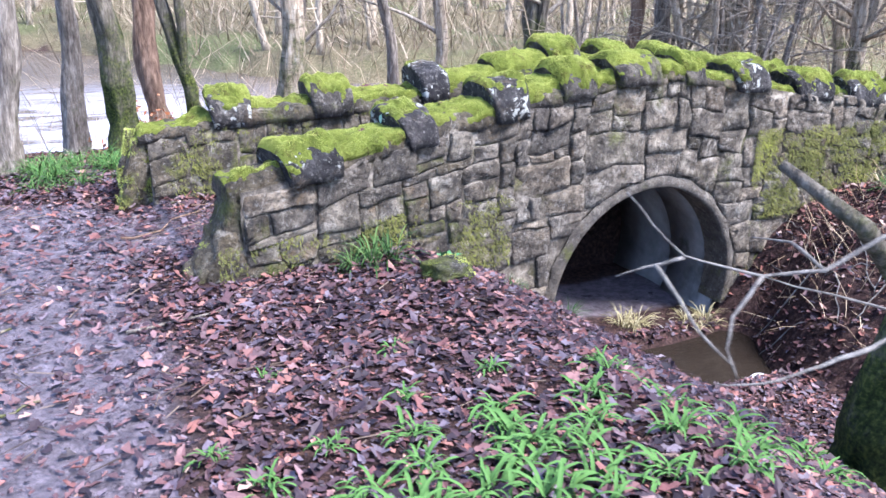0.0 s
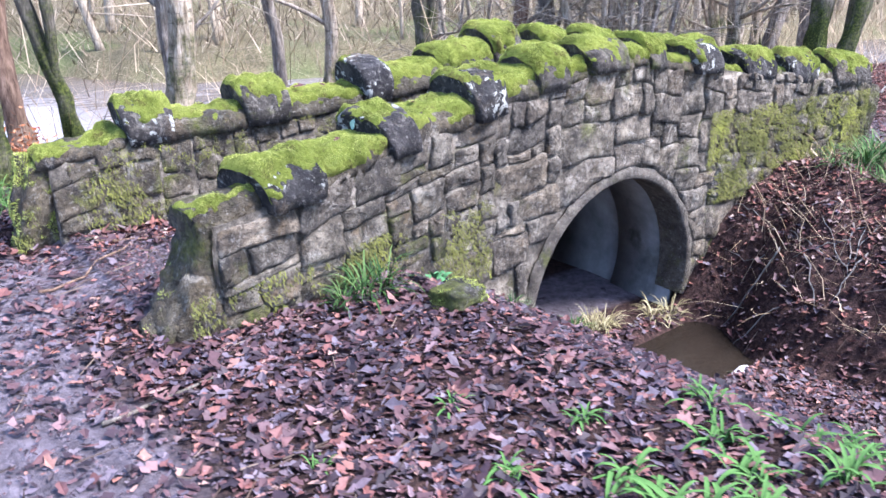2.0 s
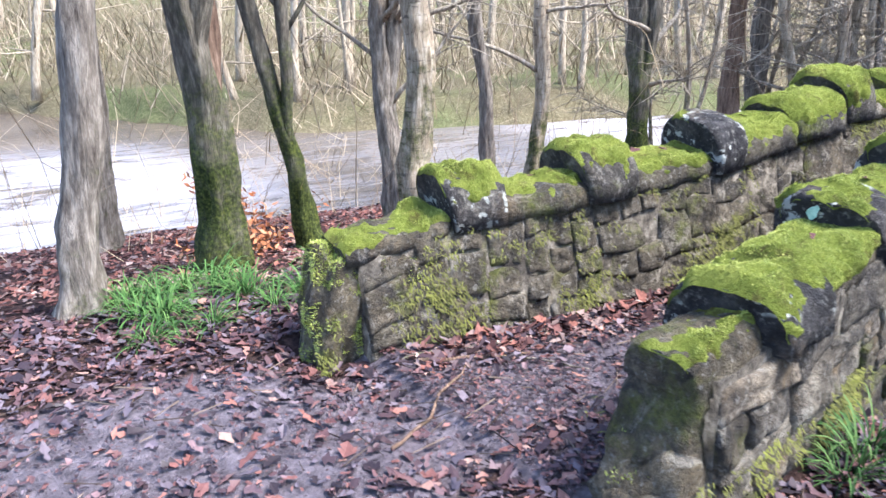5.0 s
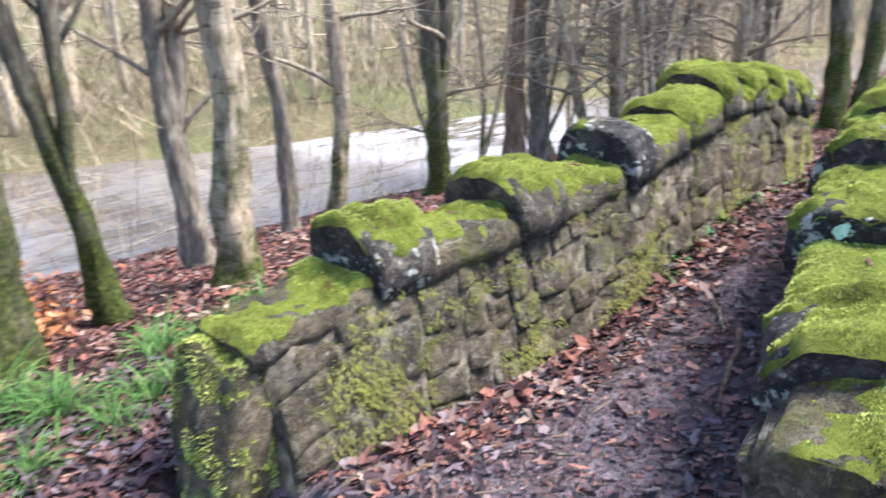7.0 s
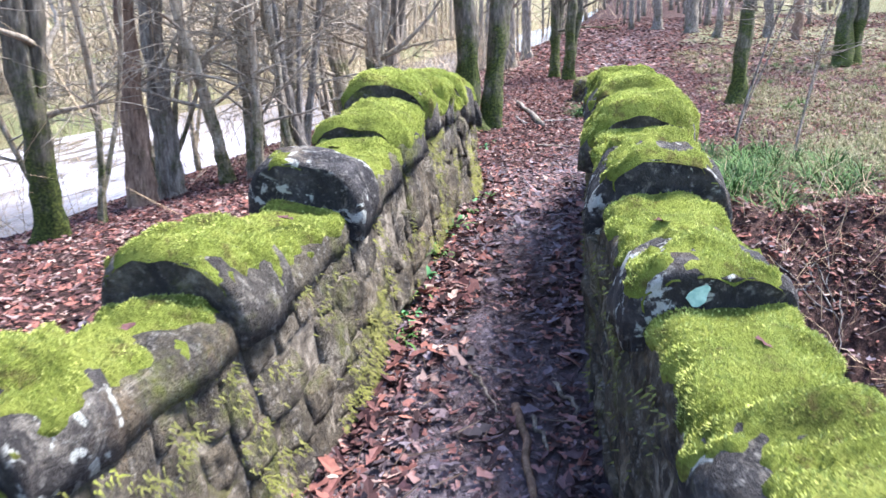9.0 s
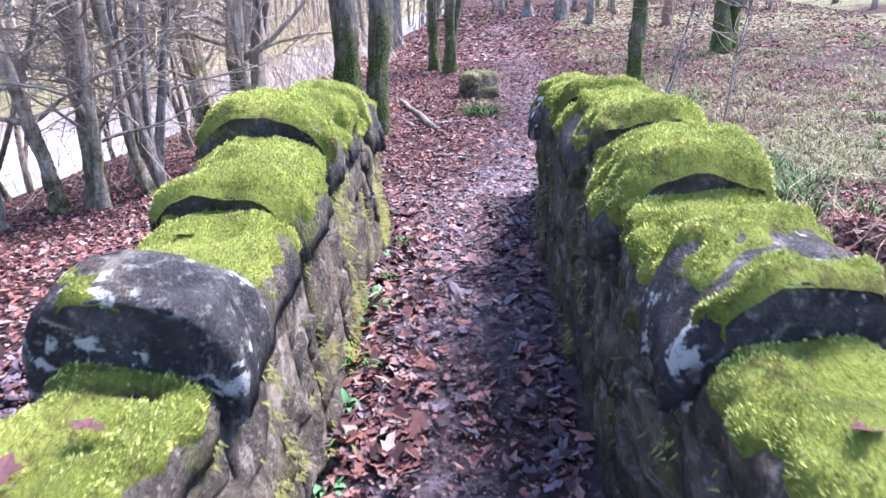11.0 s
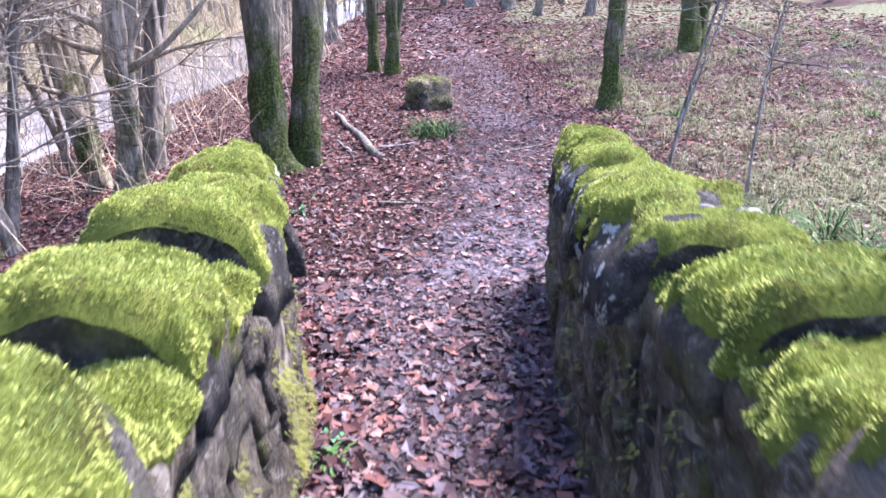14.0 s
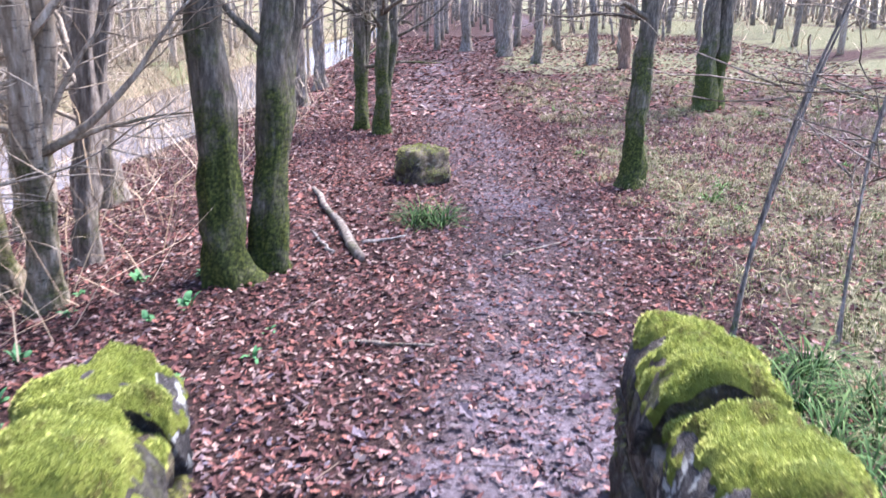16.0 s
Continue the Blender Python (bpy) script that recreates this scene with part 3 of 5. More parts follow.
# ---- coping stones: tall and low rounded stones in turn, capped with moss ----
def coping_stone(wall, x0, x1, zb, zt, cover, mat, owner, tall):
    """A half-round stone across the wall, with its moss cushion."""
    rnd = random.Random(int(x0 * 977 + zb * 331 + (wall is LEFT) * 5000))
    L, cx = x1 - x0, (x0 + x1) / 2
    a = wall.turn(cx)
    z0 = zb
    h = zt - zb - (0.02 if tall else 0.052)
    w = T / 2 + (0.04 if tall else 0.006) + rnd.uniform(-0.01, 0.012) - (0.045 if wall is RIGHT and x0 < 1.0 else 0.035 if wall is RIGHT and x0 > 5.0 else 0.0)
    seed = Vector((rnd.uniform(0, 90), rnd.uniform(0, 90), rnd.uniform(0, 90)))
    slope = float(wall.top(x1) - wall.top(x0)) / L * (0.35 if tall else 0.8)
    skew = rnd.uniform(-0.05, 0.05)

    def surface(u, ang, grow):
        # u 0..1 along, ang 0..pi across
        e = min(u, 1 - u)
        pinch = 0.93 + 0.07 * min(1.0, e / 0.12) ** 0.5
        cy, sy = math.cos(ang), math.sin(ang)
        px = (u - 0.5) * L
        prof = (abs(cy) ** (0.78 if tall else 0.5)) * (1 if cy > 0 else -1)
        py = w * prof * pinch
        pz = h * (max(0, sy) ** (0.72 if tall else 0.55)) * pinch
        p = Vector((px, py, pz))
        n = Vector((0, cy * 0.7, sy)).normalized()
        bumpy = noise.noise((p + seed) * 3.6) * 0.03 + noise.noise((p + seed) * 8.5) * 0.022 + noise.noise((p + seed) * 21) * 0.011
        if tall:
            # the lower front is hollowed back under the rounded head
            p.x += 0.05 * max(0.0, 1 - u / 0.2) * (1 - min(1.0, max(0, sy) * 1.15))
        p += n * (bumpy + grow)
        p.z += px * slope + skew * py
        return p

    m = Matrix.Translation(Vector((cx, float(wall.line(cx)), z0))) @ Matrix.Rotation(a, 4, "Z")
    nu, na = 11, 17
    vs, fs = [], []
    for i in range(nu):
        for j in range(na):
            vs.append(surface(i / (nu - 1), math.pi * j / (na - 1), 0.0))
    for i in range(nu - 1):
        for j in range(na - 1):
            q = i * na + j
            fs.append((q, q + na, q + na + 1, q + 1))
        fs.append((i * na, i * na + na - 1, (i + 1) * na + na - 1, (i + 1) * na))
    fs += [tuple(range(na)), tuple(reversed(range((nu - 1) * na, nu * na)))]
    ob = mesh("coping_stone", vs, fs, mat, owner)
    ob.matrix_basis = m
    for pidx in (-1, -2):
        ob.data.polygons[pidx].use_smooth = False
    if cover <= 0:
        return ob
    # moss cushion
    nu, na = 26, 30
    vs, fs, grow = [], [], []
    for i in range(nu):
        for j in range(na):
            u, ang = -0.01 + 1.02 * i / (nu - 1), math.pi * (0.06 + 0.88 * j / (na - 1))
            e = min(i, nu - 1 - i, (j - 0) * 1.2, (na - 1 - j) * 1.2) / 2.2
            p = surface(min(max(u, 0), 1), ang, 0)
            k1 = noise.noise((p + seed) * 5.0 + Vector((3, 9, 1))) * 0.9 + noise.noise((p + seed) * 13) * 0.7 + noise.noise((p + seed) * 29) * 0.45
            g = (cover - 0.55 + k1 * 0.62 + (math.sin(ang) - 0.75) * 0.9) * 0.07
            g = max(-0.03, min(0.034, g)) + noise.noise((p + seed) * 34) * 0.009 + noise.noise((p + seed) * 15) * 0.011
            g = min(g, -0.004 + e * 0.03)
            grow.append(g)
            vs.append(surface(min(max(u, 0), 1), ang, g) + Vector(((u - min(max(u, 0), 1)) * L, 0, 0)))
    for i in range(nu - 1):
        for j in range(na - 1):
            q = i * na + j
            if max(grow[q], grow[q + 1], grow[q + na], grow[q + na + 1]) > -0.006:
                fs.append((q, q + na, q + na + 1, q + 1))
    if not fs:
        return ob
    moss = mesh("moss", vs, fs, M_MOSS, ob, "bright green moss cushion")
    moss["kind"] = "stuff"
    # short upright fibres
    bv, bf = [], []
    for q in fs:
        quad = [vs[k2] for k2 in q]
        if min(grow[k2] for k2 in q) < 0.0:
            continue
        nrm = (quad[1] - quad[0]).cross(quad[3] - quad[0])
        if nrm.length < 1e-9:
            continue
        nrm.normalize()
        if nrm.z < 0:
            nrm = -nrm
        for _ in range(11):
            s, t2 = rnd.random(), rnd.random()
            p = quad[0].lerp(quad[1], s).lerp(quad[3].lerp(quad[2], s), t2)
            tip = p + (nrm + Vector((rnd.uniform(-.8, .8), rnd.uniform(-.8, .8), rnd.uniform(-.2, .5)))).normalized() * rnd.uniform(0.004, 0.0105)
            side = Vector((rnd.uniform(-1, 1), rnd.uniform(-1, 1), 0)).normalized() * 0.0018
            b = len(bv)
            bv += [p - side, p + side, tip]
            bf.append((b, b + 1, b + 2))
    if bf:
        f = tri_soup("moss_fuzz", bv, bf, M_FIBRE, moss)
        f["kind"] = "stuff"
    return ob


# x from, x to, top height, moss cover, lichened, tall
RIGHT_COPING = [
    (0.79, 1.14, 0.655, 0.45, 0, 0), (1.07, 1.45, 0.745, 0.7, 1, 1), (1.43, 1.94, 0.74, 0.9, 0, 0), (1.86, 2.13, 0.86, 0.35, 1, 1),
    (2.10, 2.62, 0.84, 0.8, 0, 0), (2.55, 2.88, 0.985, 0.4, 1, 1), (2.85, 3.18, 0.96, 1.0, 0, 0), (3.12, 3.45, 1.05, 0.95, 0, 1),
    (3.42, 3.64, 1.0, 0.8, 0, 0), (3.6, 4.02, 1.09, 0.75, 0, 1), (4.0, 4.28, 1.02, 0.8, 0, 0), (4.24, 4.49, 1.07, 0.8, 0, 1),
    (4.46, 4.84, 0.95, 0.75, 0, 0), (4.78, 5.13, 1.01, 0.65, 1, 1), (5.11, 5.48, 0.81, 0.7, 0, 0), (5.45, 5.86, 0.89, 0.6, 1, 1),
    (5.84, 6.10, 0.76, 0.7, 0, 0), (6.06, 6.48, 0.83, 0.7, 1, 1), (6.45, 6.70, 0.70, 0.7, 0, 0), (6.66, 6.98, 0.78, 0.75, 0, 1), (6.95, 7.28, 0.73, 0.6, 0, 1)]
LEFT_COPING = [
    (0.54, 1.06, 0.61, 0.5, 0, 0), (1.02, 1.34, 0.79, 0.6, 1, 1), (1.31, 1.8, 0.72, 0.6, 0, 0), (1.74, 2.08, 0.85, 0.6, 0, 1),
    (2.04, 2.66, 0.76, 0.7, 0, 0), (2.6, 2.86, 0.93, 0.15, 1, 1), (2.83, 3.36, 0.86, 0.85, 0, 0), (3.3, 3.82, 0.96, 0.75, 0, 1),
    (3.78, 4.12, 1.07, 0.85, 0, 1), (4.08, 4.40, 0.95, 0.85, 0, 0), (4.36, 4.68, 1.01, 0.85, 0, 1),
    (4.65, 5.02, 0.88, 0.85, 0, 0), (4.98, 5.32, 0.96, 0.85, 0, 1), (5.29, 5.62, 0.82, 0.85, 0, 0), (5.58, 5.92, 0.84, 0.85, 0, 1),
    (5.89, 6.18, 0.71, 0.8, 0, 0), (6.14, 6.45, 0.81, 0.7, 0, 1), (6.42, 6.70, 0.66, 0.75, 0, 0), (6.66, 6.98, 0.71, 0.6, 1, 1)]
for wall, owner, rows in ((RIGHT, right_parapet, RIGHT_COPING), (LEFT, left_parapet, LEFT_COPING)):
    for x0, x1, zt, cover, lich, tall in rows:
        zb = float(wall.top((x0 + x1) / 2)) - 0.02
        coping_stone(wall, x0, x1, zb, zt, cover, M_COPE_LICHEN if lich else M_COPE if tall else M_STONE_MOSSY, owner, tall)


# ---- rubble stones of the wall faces ----
def pack_stones(cols, rows, rnd):
    """Fills a lattice with stones of many sizes, as random rubble is laid."""
    taken, out = set(), []
    for r in range(rows):
        for q in range(cols):
            if (q, r) in taken:
                continue
            run = 0
            while q + run < cols and (q + run, r) not in taken and run < 9:
                run += 1
            w = min(run, rnd.choice((2, 3, 4, 4, 5, 5, 6, 7)))
            if run - w == 1:
                w = run
            h = min(rows - r, rnd.choice((1, 2, 3, 3, 3, 4, 4)))
            if rows - r - h == 1:
                h += 1
            h = min(h, w + 1)
            while any((q + i, r + j) in taken for i in range(w) for j in range(h)):
                h -= 1
            taken.update((q + i, r + j) for i in range(w) for j in range(h))
            out.append((q, q + w, r, r + h))
    return out


def lay_face(wall, side, owner, low, seed, mossy, proud_lo, proud_hi, plain=M_STONE):
    rnd = random.Random(seed)
    cell, v0 = 0.068, -1.3
    cols, rows = int((wall.x1 - wall.x0) / cell), int((0.9 - v0) / cell)
    cw, ch = (wall.x1 - wall.x0) / cols, (0.9 - v0) / rows
    shift = Vector((seed * 5.1, seed * 2.3, 0))

    def to_xz(q, r):
        x, v = wall.x0 + q * cw, v0 + r * ch
        n1 = noise.noise_vector(Vector((x * 3.3, v * 3.3, 0)) + shift)
        n2 = noise.noise_vector(Vector((x * 11, v * 11, 3)) + shift)
        if 0 < q < cols:
            x += n1.x * 0.05 + n2.x * 0.016
        v += n1.y * 0.05 + n2.y * 0.016
        k3 = min(1.0, max(0.0, (v + 0.35) / 1.25))
        return x, v + (float(wall.top(x)) - 0.9) * k3 * k3 * (3 - 2 * k3)

    arch_face = True
    for q0, q1, r0, r1 in pack_stones(cols, rows, rnd):
        pts = []
        for i in range(4):
            a, b2 = ((q0, r0), (q1, r0), (q1, r1), (q0, r1))[i], ((q1, r0), (q1, r1), (q0, r1), (q0, r0))[i]
            for s in (0.035, 0.3, 0.5, 0.7, 0.965):
                pts.append(to_xz(a[0] + (b2[0] - a[0]) * s, a[1] + (b2[1] - a[1]) * s))
        n = len(pts)
        cx, cz = sum(p[0] for p in pts) / n, sum(p[1] for p in pts) / n
        if max(p[1] for p in pts) < low(cx):
            continue
        if arch_face and (math.hypot(cx - ARCH_X, cz - ARCH_Z) < ARCH_R * 0.93 or (abs(cx - ARCH_X) < ARCH_R and cz < ARCH_Z)):
            continue
        if arch_face:
            edge, fixed = ARCH_R + 0.052, []
            for x, z in pts:
                dx2, dz2 = x - ARCH_X, max(z - ARCH_Z, 0)
                d = math.hypot(dx2, dz2)
                if d < edge:
                    s = edge / max(d, 0.01)
                    x, z = ARCH_X + dx2 * s, (ARCH_Z + dz2 * s if z > ARCH_Z else z)
                fixed.append((x, z))
            area = lambda P: 0.5 * abs(sum(P[i][0] * P[(i + 1) % n][1] - P[(i + 1) % n][0] * P[i][1] for i in range(n)))
            if area(fixed) < 0.3 * area(pts) or area(fixed) < 0.002:
                continue
            pts = fixed
            cx, cz = sum(p[0] for p in pts) / n, sum(p[1] for p in pts) / n
        size = max(0.05, min(max(p[0] for p in pts) - min(p[0] for p in pts), max(p[1] for p in pts) - min(p[1] for p in pts)))
        proud = rnd.uniform(proud_lo, proud_hi)
        tx, tz = rnd.uniform(-.12, .12), rnd.uniform(-.12, .12)
        off = Vector((rnd.uniform(0, 99), rnd.uniform(0, 99), 0))
        gap = 1 - rnd.choice((0.001, 0.003, 0.006, 0.011, 0.019)) / size
        vs, fs = [], []
        for scale, dep in ((gap, -0.05), (gap, proud - 0.013), (gap - 0.013 / size, proud), (gap * 0.62, proud + 0.003), (gap * 0.3, proud + 0.004)):
            for x, z in pts:
                px, pz = cx + (x - cx) * scale, cz + (z - cz) * scale
                d2 = dep
                if dep > -0.04:
                    d2 += (px - cx) * tx + (pz - cz) * tz + noise.noise(Vector((px * 9, pz * 9, 0)) + off) * 0.02 + noise.noise(Vector((px * 26, pz * 26, 5)) + off) * 0.012
                vs.append(wall.at(px, side * (T / 2 - 0.01 + d2), pz))
        vs.append(wall.at(cx, side * (T / 2 - 0.006 + proud), cz))
        for r in range(4):
            for i in range(n):
                f = (r * n + i, r * n + (i + 1) % n, (r + 1) * n + (i + 1) % n, (r + 1) * n + i)
                fs.append(f if side < 0 else f[::-1])
        for i in range(n):
            f = (4 * n + i, 4 * n + (i + 1) % n, 5 * n)
            fs.append(f if side < 0 else f[::-1])
        mesh("stone", vs, fs, M_STONE_MOSSY if rnd.random() < mossy(cx, cz) else plain, owner)


def wall_moss(wall, side, owner, x0, x1, zlow, zhigh, need, seed, count, mat):
    """Short hanging moss on a wall face, where the damp lets it grow."""
    rnd = random.Random(seed)
    vs, fs = [], []
    for _ in range(count):
        x = rnd.uniform(x0, x1)
        z = rnd.uniform(zlow(x), zhigh(x))
        n1 = 0.7 * noise.noise(Vector((x * 2.6, z * 2.6, seed))) + 0.5 * noise.noise(Vector((x * 6, z * 6, seed))) + 0.5 * noise.noise(Vector((x * 17, z * 17, seed)))
        if n1 < need + 0.8 * rnd.random() ** 1.5 - 0.16 or (abs(x - ARCH_X) < 1.0 and math.hypot(x - ARCH_X, z - ARCH_Z) < ARCH_R + 0.02):
            continue
        p = wall.at(x, side * (T / 2 + rnd.uniform(0.0, 0.016)), z)
        out = Vector((rnd.uniform(-.5, .5), side * rnd.uniform(0.25, 0.9), rnd.uniform(-1.1, 0.1))).normalized() * rnd.uniform(0.012, 0.034)
        w = Vector((0.003, 0, 0.0015))
        b2 = len(vs)
        vs += [p - w, p + w, p + out]
        fs.append((b2, b2 + 1, b2 + 2))
    ob = tri_soup("wall_moss", vs, fs, mat, owner)
    ob["kind"] = "stuff"
    ob["label"] = "olive moss hanging on the wall face"
    return ob


# ---- end stones of the parapets ----
def boulder(name, x, y, z, sx, sy, sz, mat, parent=None, seed=1, turn=0.0, lean=0.0, cube=0.6):
    """A worn block: a rounded cube with uneven faces."""
    bm = bmesh.new()
    bmesh.ops.create_icosphere(bm, subdivisions=4, radius=1.0)
    off = Vector((seed * 3.7, seed * 1.3, seed * 7.1))
    for v in bm.verts:
        p = v.co.copy()
        big = max(abs(p.x), abs(p.y), abs(p.z))
        p = p.lerp(p / big, cube)
        p *= 1 + noise.noise(p * 1.6 + off) * 0.26 + noise.noise(p * 4.5 + off) * 0.1 + noise.noise(p * 11 + off) * 0.05
        v.co = Vector((p.x * sx, p.y * sy, p.z * sz))
    me = bpy.data.meshes.new(name)
    bm.to_mesh(me)
    bm.free()
    me.materials.append(mat)
    me.polygons.foreach_set("use_smooth", [True] * len(me.polygons))
    ob = new(name, me)
    ob.matrix_basis = pose(x, y, z, 0, lean, turn)
    ob.parent = parent
    return ob


def fuzz(ob, need, count, seed):
    """Drifts of moss on the upper and outer sides of a stone."""
    rnd = random.Random(seed)
    vs, fs = [], []
    faces = list(ob.data.polygons)
    for _ in range(count):
        q = rnd.choice(faces)
        a, b, c3 = [ob.data.vertices[i].co for i in q.vertices]
        u, v = sorted((rnd.random(), rnd.random()))
        p = a * u + b * (v - u) + c3 * (1 - v)
        grow = noise.noise(p * 7 + Vector((seed, 0, 0))) + 0.5 * noise.noise(p * 19 + Vector((0, seed, 0))) + 0.5 * q.normal.z
        if grow < need + 0.25 * rnd.random():
            continue
        tip = p + (q.normal + Vector((rnd.uniform(-.8, .8), rnd.uniform(-.8, .8), rnd.uniform(-.3, .5)))).normalized() * rnd.uniform(0.006, 0.018)
        side = Vector((rnd.uniform(-1, 1), rnd.uniform(-1, 1), rnd.uniform(-1, 1))).normalized() * 0.003
        k6 = len(vs)
        vs += [p - side, p + side, tip]
        fs.append((k6, k6 + 1, k6 + 2))
    f = tri_soup("moss", vs, fs, M_FIBRE, ob)
    f["kind"] = "stuff"
    return ob


fuzz(boulder("end_stone", 0.54, 6.31, 0.19, 0.14, 0.17, 0.3, M_STONE_MOSSY, left_parapet, 3, 5, 12, 0.6), -0.12, 26000, 2)
fuzz(boulder("end_stone", 0.78, 6.27, 0.2, 0.13, 0.165, 0.24, M_STONE_MOSSY, left_parapet, 4, -3, 8, 0.75), 0.05, 12000, 4)
fuzz(boulder("end_stone", 0.81, 4.57, 0.06, 0.15, 0.155, 0.2, M_STONE_MOSSY, right_parapet, 5, 8, 20, 0.8), 0.45, 8000, 6)
boulder("end_stone", 0.88, 4.6, 0.36, 0.1, 0.14, 0.17, M_STONE_MOSSY, right_parapet, 8, 4, 16, 0.85)
fuzz(boulder("end_stone", 0.67, 4.54, 0.02, 0.08, 0.11, 0.13, M_STONE_MOSSY, right_parapet, 15, 25, 30, 0.6), 0.5, 3000, 7)
boulder("end_stone", 7.24, 4.94, 0.14, 0.13, 0.18, 0.34, M_STONE_MOSSY, right_parapet, 9, 0, -6)
boulder("end_stone", 6.93, 6.62, 0.16, 0.13, 0.19, 0.36, M_STONE_MOSSY, left_parapet, 12, 8, -5)


# ---- scattered leaves, blades, twigs ----
def scatter_leaves(name, xy, zfun, lo, hi, flat, mat, label, seed):
    """Curled fallen leaves lying on the ground: six-sided blades folded along the rib."""
    g = np.random.default_rng(seed)
    n = len(xy)
    ang, size = g.uniform(0, 2 * np.pi, n), lo + (hi - lo) * g.uniform(0, 1, n) ** 1.5
    wid = size * g.uniform(0.5, 0.85, n)
    curl = g.uniform(-0.1, 0.3, n) * size
    tilt = g.normal(0, flat, (n, 2))
    shape = np.array([(-0.5, 0, 0.0), (-0.3, 0.32, 0.9), (-0.06, 0.24, 0.6), (0.12, 0.5, 1.2), (0.5, 0, 0.2), (0.12, -0.5, 1.2), (-0.06, -0.24, 0.6), (-0.3, -0.32, 0.9), (0.0, 0.0, -0.1)])
    lx, ly = shape[None, :, 0] * size[:, None], shape[None, :, 1] * wid[:, None]
    lx = lx * (1 + g.uniform(-.3, .3, lx.shape)) + g.uniform(-.08, .08, lx.shape) * size[:, None]
    ly = ly * (1 + g.uniform(-.55, .35, ly.shape))
    lz = shape[None, :, 2] * curl[:, None] * 0.7 + lx * tilt[:, :1] + ly * tilt[:, 1:]
    ca, sa = np.cos(ang)[:, None], np.sin(ang)[:, None]
    X, Y = xy[:, :1] + lx * ca - ly * sa, xy[:, 1:2] + lx * sa + ly * ca
    base = zfun(xy[:, 0], xy[:, 1])[:, None] if zfun else xy[:, 2:3]
    Z = base + np.maximum(lz - lz.min(1, keepdims=True) * 0.7, 0) + 0.004 + g.uniform(0, 0.012, (n, 1))
    V = np.stack([X, Y, Z], -1).reshape(-1, 3)
    f = np.array([(8, (q + 1) % 8, q) for q in range(8)])
    F = (f[None] + (np.arange(n) * 9)[:, None, None]).reshape(-1, 3)
    ob = tri_soup(name, V, F, mat)
    return tagged(ob, label, "leaves", kind="stuff")


def under_wall(x, y):
    """True where a parapet stands."""
    r = (np.abs(y - right_line(x)) < 0.2) & (x > 0.6) & (x < 7.4)
    l = (np.abs(y - left_line(x)) < 0.21) & (x > 0.35) & (x < 7.05)
    return r | l


def leaf_points(x0, x1, y0, y1, per_m2, seed, keep):
    g = np.random.default_rng(seed)
    n = int((x1 - x0) * (y1 - y0) * per_m2)
    p = np.stack([g.uniform(x0, x1, n), g.uniform(y0, y1, n)], -1)
    pr = keep(p[:, 0], p[:, 1])
    return p[g.uniform(0, 1, n) < pr]


def lie_z(x, y):
    """The upper surface: deck on the bridge, ground elsewhere."""
    on = (x > 0.62) & (x < 7.3) & (y > right_line(x)) & (y < left_line(x))
    y0, y1 = right_line(x) + 0.05, left_line(x) - 0.05
    frac = np.clip(np.abs(y - (y0 + y1) / 2) / ((y1 - y0) / 2), 0, 1)
    return np.where(on, path_z(x) + 0.025 + 0.05 * frac ** 4, ground_z(x, y))


def litter(x, y):
    patch = 0.6 + 0.4 * ripple(x, y, 1.3, 24)
    dens = np.clip(1.0 - np.interp(x, [2.5, 7], [0.8, 0.3]) * mud_mask(x, y), 0, 1) * np.clip(0.55 + patch * 0.6, 0.2, 1)
    on = (x > 0.3) & (x < 7.3) & (y > right_line(x)) & (y < left_line(x))
    mid = (right_line(x) + left_line(x)) / 2
    edge = np.clip(np.abs(y - mid) / 0.4, 0, 1)
    dens = np.where(on, (0.14 + 0.55 * np.clip((x - 3.5) / 2.5, 0, 1)) + 0.7 * edge ** 3, dens)
    dens = dens * (1 - 0.75 * grass_mask(x, y))
    wet = ground_z(x, y, False) < -1.19
    drop = np.abs(ground_z(x + 0.06, y, False) - ground_z(x - 0.06, y, False)) / 0.12
    dens = dens * np.where(on, 1, 1 - 0.62 * smooth01((drop - 0.8) / 0.5))
    return np.where(under_wall(x, y) | (wet & ~on), 0, dens)


blend = lambda x, y: np.where(y < right_line(x) - 0.1, smooth01((x - 4.3) / 1.5), smooth01((x - 4.5) / 5.0))
near_pts = leaf_points(-2.2, 9.5, 0.3, 7.6, 1900, 11, lambda x, y: litter(x, y) * (1 - blend(x, y)))
scatter_leaves("leaf_litter", near_pts, lie_z, 0.016, 0.078, 0.28, M_LEAF, "damp brown and purple fallen leaves covering the ground", 3)
mid_pts = leaf_points(4.3, 19, 0.0, 11.5, 1500, 12, lambda x, y: litter(x, y) * blend(x, y))
trodden = mud_mask(mid_pts[:, 0], mid_pts[:, 1]) * 1.5 > np.random.default_rng(18).uniform(0.1, 1, len(mid_pts))
scatter_leaves("leaf_litter", mid_pts[~trodden], lie_z, 0.016, 0.062, 0.32, M_LEAF_RED, "reddish brown fallen leaves beside the path", 4)
scatter_leaves("leaf_litter", mid_pts[trodden], lie_z, 0.014, 0.055, 0.22, M_LEAF, "trodden purple-brown leaves on the path", 7)
left_pts = leaf_points(-1.5, 7.3, 7.4, 12.5, 560, 13, litter)
scatter_leaves("leaf_litter", left_pts, lie_z, 0.03, 0.08, 0.25, M_LEAF_RED, "brown fallen leaves on the river bank", 5)
